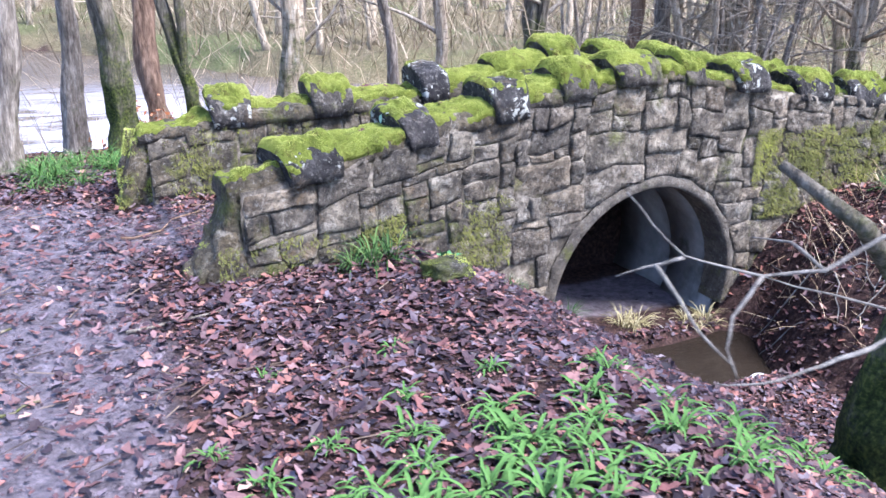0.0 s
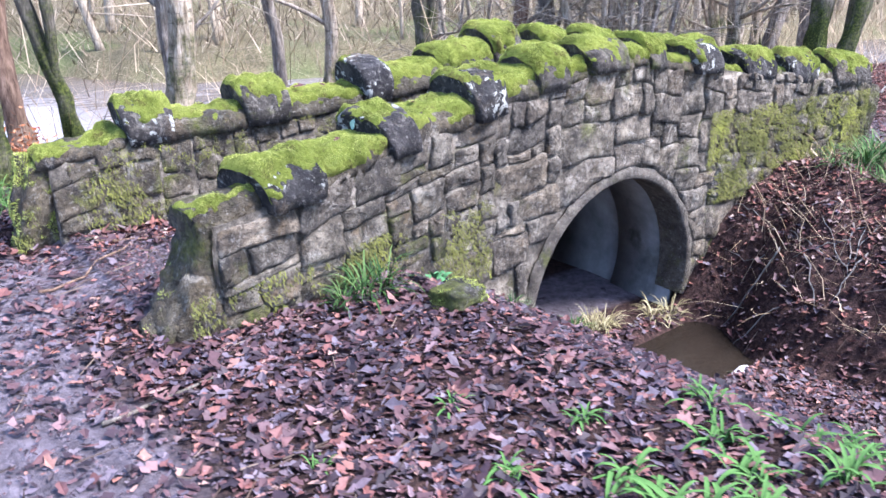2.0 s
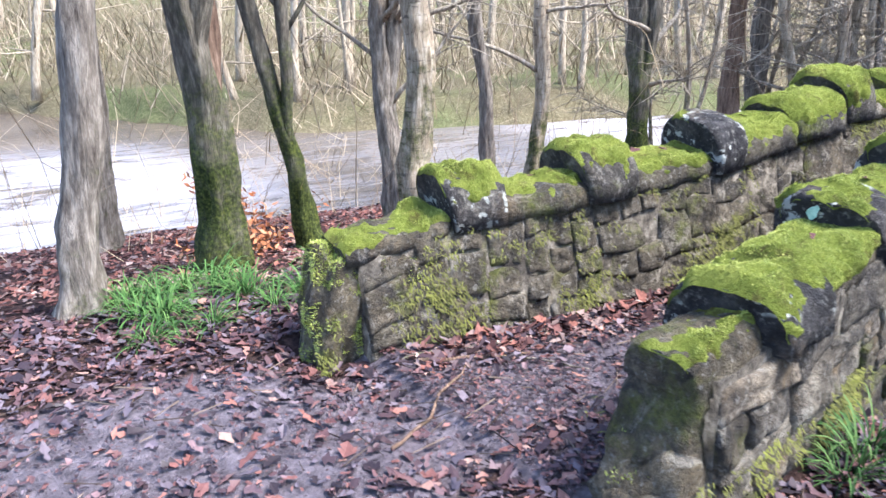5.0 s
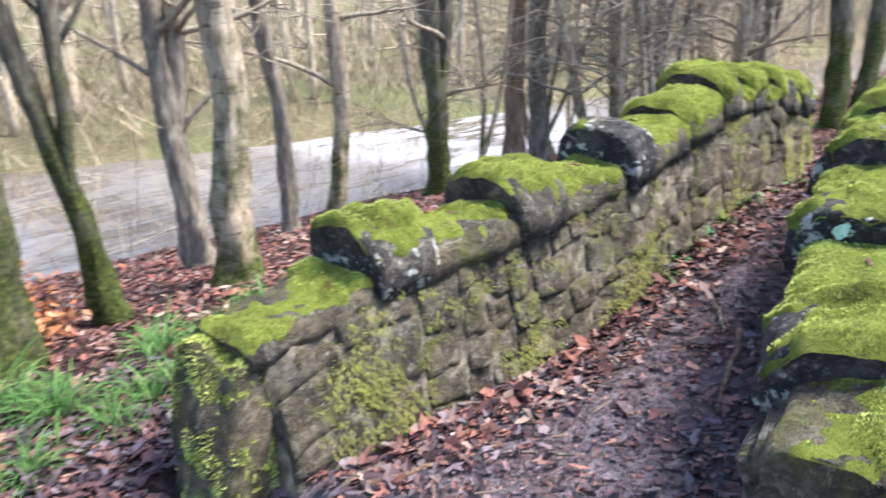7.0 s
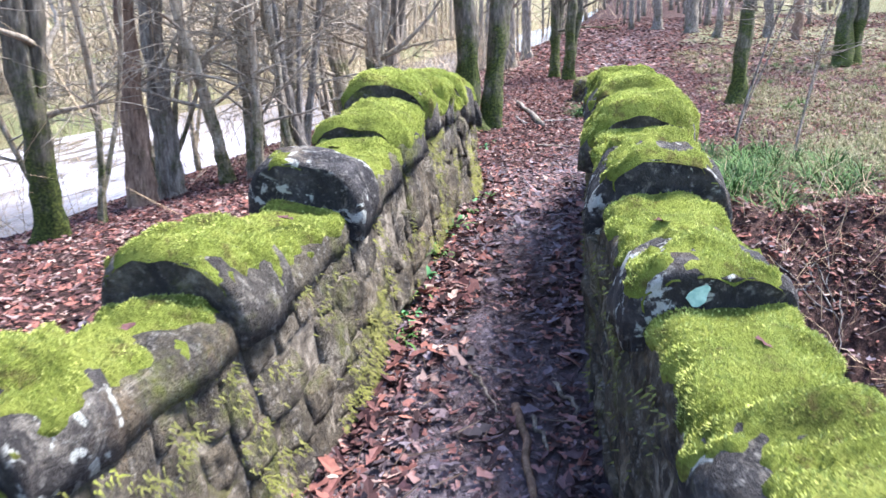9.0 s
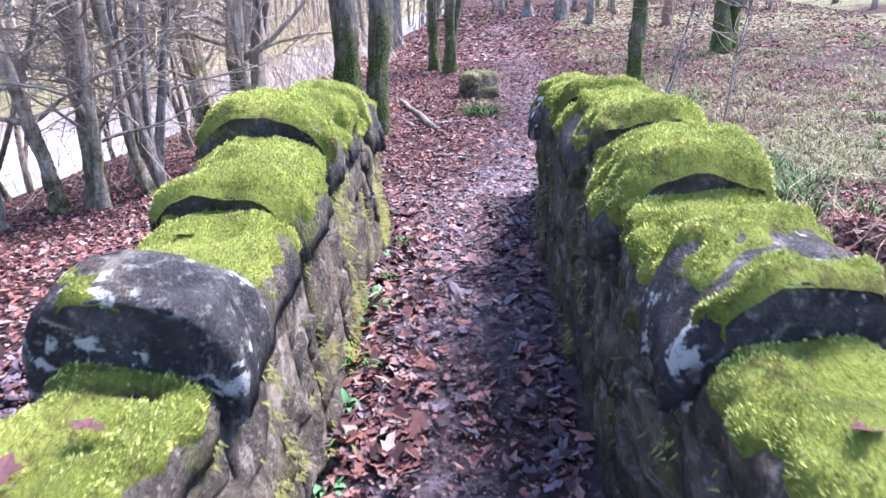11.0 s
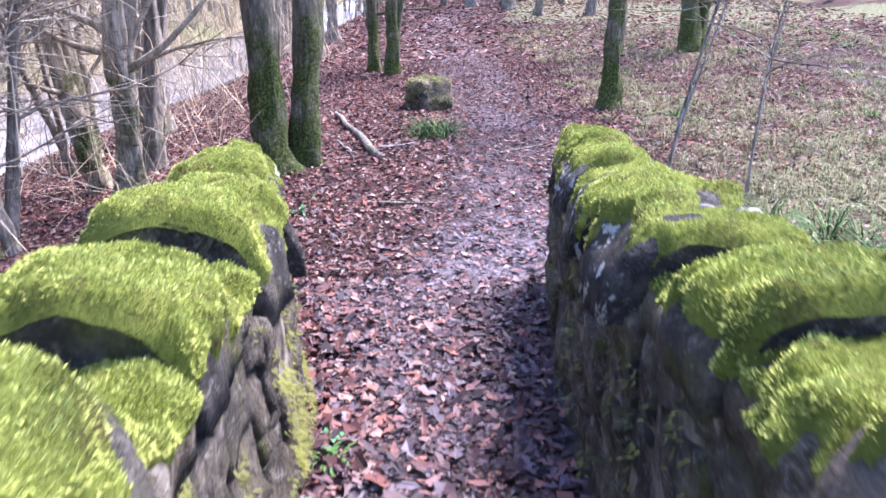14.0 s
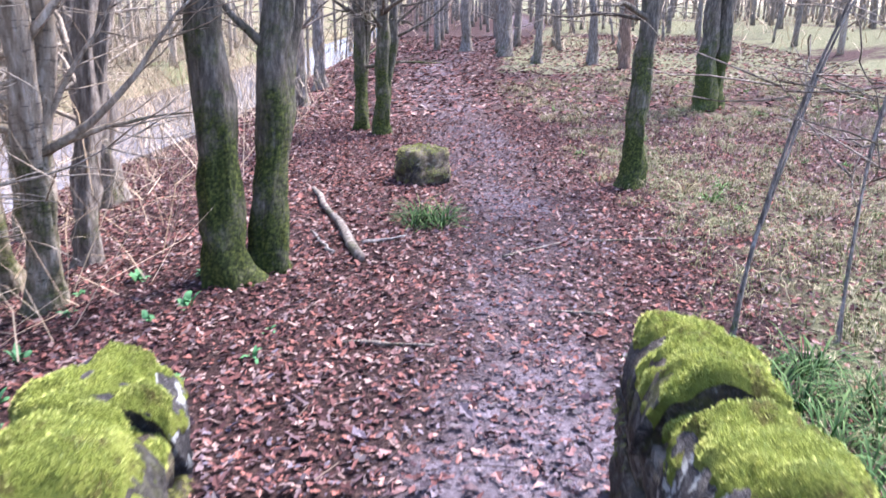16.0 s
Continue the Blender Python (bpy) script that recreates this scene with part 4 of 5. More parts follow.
far_pts = leaf_points(19, 42, -6, 10, 130, 14, lambda x, y: np.clip(1 - 0.3 * mud_mask(x, y) - 0.6 * grass_mask(x, y), 0.1, 1))
scatter_leaves("leaf_litter", far_pts, lie_z, 0.07, 0.14, 0.2, M_LEAF_RED, "reddish fallen leaves on the far woodland floor", 6)


outer_pts = np.concatenate([leaf_points(-9, -2.2, -5, 12, 110, 15, litter), leaf_points(-2.2, 9, -6, 0.3, 110, 16, litter), leaf_points(9, 20, -8, 0.0, 90, 17, litter)])
scatter_leaves("leaf_litter", outer_pts, lie_z, 0.05, 0.1, 0.2, M_LEAF, "brown fallen leaves under the trees beyond the path", 8)


drift = np.random.default_rng(19)
dx3 = drift.uniform(0.7, 6.8, 2600)
dy3 = left_line(dx3) - T / 2 - np.interp(dx3, [0, 4, 6], [0.15, 0.1, 0.05]) - 0.24 * drift.uniform(0, 1, 2600) ** 2.2
scatter_leaves("leaf_drift", np.stack([dx3, dy3], -1)[drift.uniform(0, 1, 2600) < 0.62 + 0.4 * ripple(dx3, dy3, 2.2, 30)], lie_z, 0.03, 0.085, 0.35, M_LEAF_RED, "drift of red-brown leaves along the foot of the parapet", 10)


def crumbs(x, y):
    on = (x > 0.62) & (x < 7.3) & (y > right_line(x)) & (y < left_line(x))
    return np.where(on, 0.9, 0.45 * mud_mask(x, y)) * ~under_wall(x, y)


crumb_pts = np.concatenate([leaf_points(0.6, 7.3, 4.6, 6.4, 3000, 21, crumbs), leaf_points(-2.0, 1.2, 1.0, 6.6, 1500, 22, crumbs)])
scatter_leaves("leaf_crumbs", crumb_pts, lie_z, 0.007, 0.03, 0.22, M_LEAF, "trodden scraps of leaf and twig in the mud", 9)


def litter_twigs(n, seed):
    """Short thin twigs lying among the leaves."""
    g = np.random.default_rng(seed)
    p = np.concatenate([np.stack([g.uniform(-1.5, 7, n), g.uniform(0.8, 6.4, n)], -1), np.stack([g.uniform(7, 16, n), g.uniform(1, 9, n)], -1)])
    p = p[~under_wall(p[:, 0], p[:, 1]) & (ground_z(p[:, 0], p[:, 1], False) > -1.1)]
    n = len(p)
    a, ln = g.uniform(0, 6.283, n), g.uniform(0.04, 0.2, n)
    d = np.stack([np.cos(a), np.sin(a)], -1) * ln[:, None]
    e = p + d
    z0, z1 = lie_z(p[:, 0], p[:, 1]) + g.uniform(0.008, 0.025, n), lie_z(e[:, 0], e[:, 1]) + g.uniform(0.008, 0.025, n)
    w = np.stack([-np.sin(a), np.cos(a)], -1) * g.uniform(0.0012, 0.0035, n)[:, None]
    A, B = np.c_[p - w, z0], np.c_[p + w, z0]
    C, D = np.c_[e + w * .5, z1], np.c_[e - w * .5, z1]
    up0, up1 = np.c_[p, z0 + 0.005], np.c_[e, z1 + 0.003]
    V = np.stack([A, B, C, D, up0, up1], 1).reshape(-1, 3)
    F = (np.array([(0, 4, 5, 3), (4, 1, 2, 5)])[None] + (np.arange(n) * 6)[:, None, None]).reshape(-1, 4)
    return tagged(tri_soup("litter_twigs", V, F, M_DARKTWIG), "thin dry twigs lying among the fallen leaves", "twigs", kind="stuff")


litter_twigs(1300, 23)


def blades(rnd, count, spread, length, width, droop, upright=0.4):
    """Arching strap leaves springing from one root: vertices and faces."""
    vs, fs = [], []
    for _ in range(count):
        a = rnd.uniform(0, 6.28)
        r = rnd.uniform(0, spread)
        x, y, z = math.cos(a) * r, math.sin(a) * r, -0.01
        a += rnd.uniform(-0.7, 0.7)
        ln, wd = length * rnd.uniform(0.55, 1.1), width * rnd.uniform(0.7, 1.2)
        pitch, seg = rnd.uniform(upright, 1.45), 6
        bend = droop * rnd.uniform(0.6, 1.5)
        b = len(vs)
        for i in range(seg + 1):
            t = i / seg
            w = wd * (0.55 + 0.9 * t) * (1 - t ** 2.2) + 0.0008
            sx, sy = -math.sin(a) * w, math.cos(a) * w
            vs += [(x - sx, y - sy, z), (x, y, z - w * 0.35), (x + sx, y + sy, z)]
            p = pitch - bend * t * t * 1.6 - bend * t * 0.3
            x += math.cos(a) * math.cos(p) * ln / seg
            y += math.sin(a) * math.cos(p) * ln / seg
            z += math.sin(p) * ln / seg
            z = max(z, 0.005)
        for i in range(seg):
            q = b + i * 3
            fs += [(q, q + 3, q + 4, q + 1), (q + 1, q + 4, q + 5, q + 2)]
    return vs, fs


def tuft(name, count, spread, length, width, droop, mat, seed):
    rnd = random.Random(seed)
    me = bpy.data.meshes.new(name)
    vs, fs = blades(rnd, count, spread, length, width, droop)
    me.from_pydata(vs, [], fs)
    me.materials.append(mat)
    me.polygons.foreach_set("use_smooth", [True] * len(fs))
    me.update()
    return me


TUFTS = [tuft("bluebell_tuft", 30, 0.07, 0.21, 0.008, 1.35, M_BLADE, s) for s in range(5)]
SEDGES = [tuft("sedge_tuft", 46, 0.09, 0.42, 0.007, 1.1, M_SEDGE, 20 + s) for s in range(3)]
LUSH = [tuft("grass_tuft", 60, 0.1, 0.44, 0.0055, 1.35, M_BLADE, 60 + s) for s in range(3)]
DRY = [tuft("dry_grass_tuft", 46, 0.09, 0.26, 0.0035, 1.3, M_DRYGRASS, 40 + s) for s in range(3)]


def plant(meshes, name, x, y, scale, label, group, seed, z=None):
    rnd = random.Random(seed)
    ob = new(name, meshes[seed % len(meshes)])
    zz = float(lie_z(np.array(x), np.array(y))) if z is None else z
    ob.matrix_basis = pose(x, y, zz, 0, 0, rnd.uniform(0, 360)) @ Matrix.Scale(scale, 4)
    return tagged(ob, label, "plant", group)


def woodland_grass(n, seed):
    """Thin pale and green grass standing between the leaves on the open woodland floor."""
    g = np.random.default_rng(seed)
    root = np.stack([7.8 + 18 * g.uniform(0, 1, n) ** 1.6, g.uniform(-3, 4.4, n)], -1)
    root = root[(root[:, 1] < path_centre(root[:, 0]) - 0.9) & (g.uniform(0, 1, n) < 0.25 + grass_mask(root[:, 0], root[:, 1]))]
    per = 16
    root = np.repeat(root, per, 0)
    n = len(root)
    p = root + g.normal(0, 0.07, (n, 2))
    a, ln, w = g.uniform(0, 6.283, n), g.uniform(0.06, 0.2, n), g.uniform(0.0015, 0.004, n)
    dirx, side = np.stack([np.cos(a), np.sin(a)], -1), np.stack([-np.sin(a), np.cos(a)], -1) * w[:, None]
    z = ground_z(p[:, 0], p[:, 1])
    rows = []
    for s, out, up, k5 in ((0, 0, -0.05, 1), (1, 0.3, 0.5, 0.9), (2, 0.75, 0.55, 0.6), (3, 1.05, 0.3, 0.1)):
        q = p + dirx * (ln * out)[:, None]
        zz = z + ln * up
        rows += [np.c_[q - side * k5, zz], np.c_[q + side * k5, zz]]
    V = np.stack(rows, 1).reshape(-1, 3)
    F = (np.array([(0, 1, 3, 2), (2, 3, 5, 4), (4, 5, 7, 6)])[None] + (np.arange(n) * 8)[:, None, None]).reshape(-1, 4)
    m = blade_material("mixed_woodland_grass", (0.08, 0.115, 0.035), (0.21, 0.2, 0.095), (0.37, 0.33, 0.2))
    return tagged(tri_soup("woodland_grass", V, F, m), "thin pale and green grass on the woodland floor", "grass", kind="stuff")


woodland_grass(2600, 24)


def single_leaves(length, width, droop, seed):
    out = []
    for s in range(6):
        vs, fs = blades(random.Random(seed + s), 1, 0.0, length, width, droop)
        me = bpy.data.meshes.new("leaf")
        me.from_pydata(vs, [], fs)
        me.polygons.foreach_set("use_smooth", [True] * len(fs))
        out.append(me)
    return out


LEAF_SETS = {"bluebell_tuft": (single_leaves(0.21, 0.008, 1.35, 300), M_BLADE, 26, 0.07), "herb": (single_leaves(0.15, 0.022, 0.9, 320), M_HERB, 11, 0.03)}
for meshes, mat, _, _ in LEAF_SETS.values():
    for me in meshes:
        me.materials.append(mat)


def leafy_plant(name, x, y, scale, label, group, seed):
    """A plant whose leaves are parts of their own."""
    rnd = random.Random(seed * 7 + 1)
    meshes, _, count, spread = LEAF_SETS[name]
    thing = tagged(new(name), label, "plant", group)
    thing.matrix_basis = pose(x, y, float(lie_z(np.array(x), np.array(y))))
    for i in range(count):
        leaf = new("leaf", rnd.choice(meshes))
        a, r = rnd.uniform(0, 360), rnd.uniform(0, spread) * scale
        leaf.parent = thing
        leaf.matrix_basis = pose(math.cos(radians(a)) * r, math.sin(radians(a)) * r, 0, 0, 0, rnd.uniform(0, 360)) @ Matrix.Scale(scale * rnd.uniform(0.65, 1.15), 4)
    return thing


rp = random.Random(5)
# foreground bank of bluebell leaves
for i, (x, y, s) in enumerate([
        (0.62, 1.98, 1.15), (0.78, 2.15, 0.9), (0.5, 2.35, 0.7), (0.95, 1.75, 1.0), (1.12, 1.95, 1.05), (1.35, 2.3, 1.1), (1.28, 2.05, 1.0), (1.55, 2.1, 1.0), (1.45, 2.5, 0.9), (1.72, 2.25, 0.9),
        (1.05, 2.45, 0.8), (0.75, 2.5, 0.6), (1.95, 2.05, 1.0), (2.1, 2.3, 0.9), (2.3, 2.0, 1.0), (1.7, 1.8, 1.0), (1.35, 1.7, 1.0), (2.0, 1.75, 1.0), (2.45, 2.25, 0.9), (1.15, 2.75, 0.6), (1.6, 2.85, 0.6),
        (2.05, 2.65, 0.7), (0.55, 1.75, 1.2), (0.72, 1.85, 1.25), (0.42, 1.95, 1.0), (1.02, 1.6, 1.2), (1.25, 1.85, 1.2), (1.5, 1.9, 1.1), (1.42, 2.2, 1.15), (0.88, 1.95, 1.1), (0.35, 2.6, 0.55), (1.3, 3.25, 0.5), (0.7, 3.2, 0.4), (2.6, 1.9, 0.9), (2.75, 2.15, 0.8), (0.98, 2.2, 0.85), (1.85, 2.45, 0.8), (2.25, 2.75, 0.6)]):
    leafy_plant("bluebell_tuft", x, y, s * 1.08, "tuft of strappy green bluebell leaves among fallen leaves", "bluebell tufts on the bank", i)
# against the outer face
for i, (x, y, s, m) in enumerate([(1.62, 4.40, 0.9, 0), (1.75, 4.45, 0.8, 0), (1.5, 4.38, 0.6, 0), (2.12, 4.5, 1.0, 1), (2.22, 4.55, 0.8, 1), (2.5, 4.25, 0.4, 0), (2.85, 4.1, 0.5, 0)]):
    if m:
        leafy_plant("herb", x, y, s * 1.2, "broad-leaved green plant at the foot of the wall", "plants at the wall foot", i + 3)
    else:
        plant(SEDGES, "sedge_tuft", x, y, s * 0.8, "strappy green plant at the foot of the wall", "plants at the wall foot", i + 3)
# ferns and grass beyond the left parapet end, sedges on the right bank
for i in range(34):
    x, y = rp.uniform(-0.2, 1.7), rp.uniform(6.85, 7.65)
    plant(LUSH, "grass_tuft", x, y, rp.uniform(0.45, 0.8), "arching green grass tuft behind the parapet", "grass behind the parapet", i)
for i in range(46):
    x, y = rp.uniform(6.0, 8.8), rp.uniform(3.1, 4.55)
    if abs(y - float(right_line(x))) > 0.3:
        plant(SEDGES, "sedge_tuft", x, y, rp.uniform(0.6, 0.95), "arching dark green sedge tuft on the bank", "sedges on the bank", i)
for i in range(150):
    x, y = rp.uniform(8.2, 24), rp.uniform(-3, 4.2)
    if y < path_centre(x) - 1.1:
        green = rp.random() < 0.4
        plant(TUFTS if green else DRY, "grass_tuft", x, y, rp.uniform(0.5, 1.0), "small green grass tuft" if green else "pale dry grass tuft", "grass tufts on the woodland floor", i)
for i, x in enumerate([2.9, 3.1, 3.35, 3.5, 3.75, 4.0, 4.2, 4.35, 4.6, 5.0, 5.3, 5.45]):
    leafy_plant("herb" if i % 2 else "bluebell_tuft", x, float(left_line(x)) - T / 2 - 0.1, rp.uniform(0.5, 0.8), "small green plant at the inner wall foot", "plants along the inner wall", i)
for i in range(14):
    x, y = rp.uniform(7.3, 10.5), rp.uniform(6.6, 8.2)
    leafy_plant("herb", x, y, rp.uniform(0.6, 1.2), "low green herb among fallen leaves", "herbs on the bank", i)
for i, (x, y) in enumerate([(3.35, 4.55), (3.5, 4.6), (4.12, 4.98), (4.2, 5.05), (4.05, 5.02), (4.6, 4.9), (4.75, 4.85)]):
    plant(DRY, "dry_grass_tuft", x, y, 0.9, "pale drooping grass tuft at the stream edge", "grass at the stream", i)


# ---- sticks and branches ----
def tube(points, radii, sides=6, seed=0, rough=0.0):
    """Vertices and faces of a bent tapering stem."""
    vs, fs = [], []
    pts = [Vector(p) for p in points]
    for i, p in enumerate(pts):
        d = (pts[min(i + 1, len(pts) - 1)] - pts[max(i - 1, 0)]).normalized()
        u = d.cross(Vector((0.31, 0.87, 0.21)))
        u.normalize()
        v = d.cross(u)
        for j in range(sides):
            a = 2 * math.pi * j / sides
            r = radii[i]
            if rough:
                r *= 1 + rough * (noise.noise(Vector((math.cos(a) * 1.5 + seed, math.sin(a) * 1.5, i * 0.45))) + 0.5 * noise.noise(Vector((math.cos(a) * 3 + seed, math.sin(a) * 3, i * 1.1))))
            vs.append(p + u * (math.cos(a) * r) + v * (math.sin(a) * r))
    for i in range(len(pts) - 1):
        for j in range(sides):
            a, b = i * sides + j, i * sides + (j + 1) % sides
            fs.append((a, b, b + sides, a + sides))
    fs.append(tuple(reversed(range(sides))))
    fs.append(tuple(range((len(pts) - 1) * sides, len(pts) * sides)))
    return vs, fs


def add(store, vf):
    b = len(store[0])
    store[0].extend(vf[0])
    store[1].extend([tuple(b + q for q in f) for f in vf[1]])


def stick(x0, y0, x1, y1, r, mat, label, seed):
    rnd = random.Random(seed)
    pts, rad = [], []
    for i in range(8):
        t = i / 7
        x, y = x0 + (x1 - x0) * t + rnd.uniform(-.015, .015), y0 + (y1 - y0) * t + rnd.uniform(-.015, .015)
        pts.append((x, y, float(lie_z(np.array(x), np.array(y))) + r * 0.8 + 0.006))
        rad.append(r * (1 - 0.5 * t) * rnd.uniform(0.85, 1.1))
    v, f = tube(pts, rad, 7, seed, 0.3)
    return tagged(mesh("stick", v, f, mat), label, "stick", "fallen sticks")


STICKS = [(2.52, 5.38, 1.82, 5.19, 0.017, B_RED), (2.72, 5.27, 2.49, 5.17, 0.013, B_GREY), (2.76, 5.59, 2.51, 5.45, 0.008, B_GREY), (2.49, 5.32, 2.3, 5.24, 0.01, B_GREY),
          (0.62, 5.98, 1.21, 5.84, 0.009, B_GREY), (0.71, 5.89, 1.2, 5.69, 0.011, B_RED), (1.13, 5.72, 1.3, 5.43, 0.006, B_GREY), (0.3, 5.35, 0.9, 5.75, 0.009, B_RED),
          (9.15, 6.21, 9.09, 5.72, 0.017, B_GREY), (11.38, 4.55, 11.38, 3.54, 0.012, B_GREY), (9.7, 5.0, 9.66, 4.63, 0.012, B_GREY), (7.4, 5.2, 7.6, 5.0, 0.01, B_GREY),
          (-0.7, 3.9, -0.3, 4.1, 0.012, B_PALE), (-0.5, 3.2, -0.2, 3.35, 0.01, B_PALE), (0.2, 3.9, 0.7, 4.05, 0.01, B_GREY), (10.9, 5.2, 11.3, 4.7, 0.014, B_GREY)]
for i, (a, b, c2, d, r, m) in enumerate(STICKS):
    stick(a, b, c2, d, r, m, "fallen bare stick lying on the path", i)

# ---- stones lying about ----
st = fuzz(boulder("mossy_stone", 1.95, 4.05, float(ground_z(1.95, 4.05)) + 0.03, 0.13, 0.1, 0.07, M_BOULDER, None, 21, 20), 0.2, 5000, 8)
tagged(st, "low mossy stone among leaves before the wall", "stone")
st = fuzz(boulder("mossy_boulder", 14.0, 5.85, float(ground_z(14.0, 5.85)) + 0.14, 0.3, 0.28, 0.26, M_STONE_MOSSY, None, 27, 30, 9, 0.4), 0.0, 14000, 9)
tagged(st, "rounded moss-covered boulder beside the path", "boulder")
for i, (dx2, dy2) in enumerate([(0, 0), (0.15, 0.1), (-0.1, 0.15), (0.1, -0.15), (-0.15, -0.1)]):
    plant(SEDGES, "grass_tussock", 12.0 + dx2, 5.75 + dy2, 0.75, "drooping green grass tussock beside the path", "tussocks by the path", i)
st = boulder("pale_stone", 4.42, 3.95, STREAM_Z + 0.02, 0.13, 0.06, 0.035, M_WHITE, None, 31, 15, 0, 0.3)
tagged(st, "flat white stone at the stream edge", "stone")


# ---- trees ----
def bare_tree(x, y, r, height, lean, bark, label, seed, limbs=9, low=1.6, bend=0.25, fork=0.0, twigs=5, fork_at=0.5, group="bare trees by the river"):
    """A leafless tree: flared trunk, limbs and fine twigs."""
    rnd = random.Random(seed)
    z0 = float(ground_z(x, y)) - 0.12
    thing = tagged(new("tree"), label, "tree", group)
    thing.matrix_basis = pose(x, y, z0)
    stems = [(0, 0, r, lean)]
    if fork:
        stems.append((0, 0, r * 0.72, lean))
    crown = ([], [])
    ph = rnd.uniform(0, 6)
    for which, (sx, sy, sr, sl) in enumerate(stems):
        n, pts, rad = 44, [], []
        for i in range(n):
            t = i / (n - 1)
            h = height * (t ** 1.5)
            wob = bend * (math.sin(h * 0.9 + ph) - math.sin(ph)) * 0.35
            kink = min(1.0, h) * min(0.09, 0.02 + 0.35 * r)
            part = which * fork * max(0.0, h - fork_at)
            wob += part * (0.9 if seed % 2 else 0.75)
            pts.append((sx + sl[0] * h + wob + kink * noise.noise(Vector((h * 1.25, seed, which * 7))), sy - part * 0.5 + sl[1] * h + kink * noise.noise(Vector((h * 1.25, seed + 40, which * 7))) + bend * 0.3 * (math.cos(h * 0.7 + ph) - math.cos(ph)), h))
            rad.append(sr * (1 - 0.8 * t ** 0.8) * (1 + 0.75 * math.exp(-h / 0.16)) + min(0.01, r * 0.12))
        v, f = tube(pts, rad, 18, seed, 0.55)
        mesh("trunk", v, f, bark, thing)
        for _ in range(limbs):
            i = rnd.choice([q for q in range(1, n - 1) if pts[q][2] >= low])
            p = Vector(pts[i])
            a, up = rnd.uniform(0, 6.28), rnd.uniform(0.1, 0.9)
            ln = rnd.uniform(0.9, 2.6) * (1 - 0.4 * i / n) * (r / 0.1) ** 0.3
            q, lp, lr = p.copy(), [], []
            for s in range(8):
                lp.append(q.copy())
                lr.append(max(0.004, min(rad[i] * 0.42, 0.04) * (1 - s / 8.5)))
                a += rnd.uniform(-0.3, 0.3)
                up += rnd.uniform(-0.2, 0.22)
                q += Vector((math.cos(a) * math.cos(up), math.sin(a) * math.cos(up), math.sin(up))) * ln / 8
            add(crown, tube(lp, lr, 5))
            for _ in range(twigs):
                s = rnd.randint(2, 7)
                tp, q2, b2, u2 = [], lp[s].copy(), a + rnd.uniform(-1.4, 1.4), rnd.uniform(-0.4, 0.7)
                for w in range(5):
                    tp.append(q2.copy())
                    q2 += Vector((math.cos(b2) * math.cos(u2), math.sin(b2) * math.cos(u2), math.sin(u2))) * rnd.uniform(0.1, 0.24)
                    b2 += rnd.uniform(-0.35, 0.35)
                    u2 += rnd.uniform(-0.2, 0.2)
                add(crown, tube(tp, [0.007, 0.006, 0.005, 0.004, 0.002], 3))
    mesh("crown", crown[0], crown[1], B_LIMB if twigs > 5 else bark, thing, "bare limbs and fine twigs")
    return thing


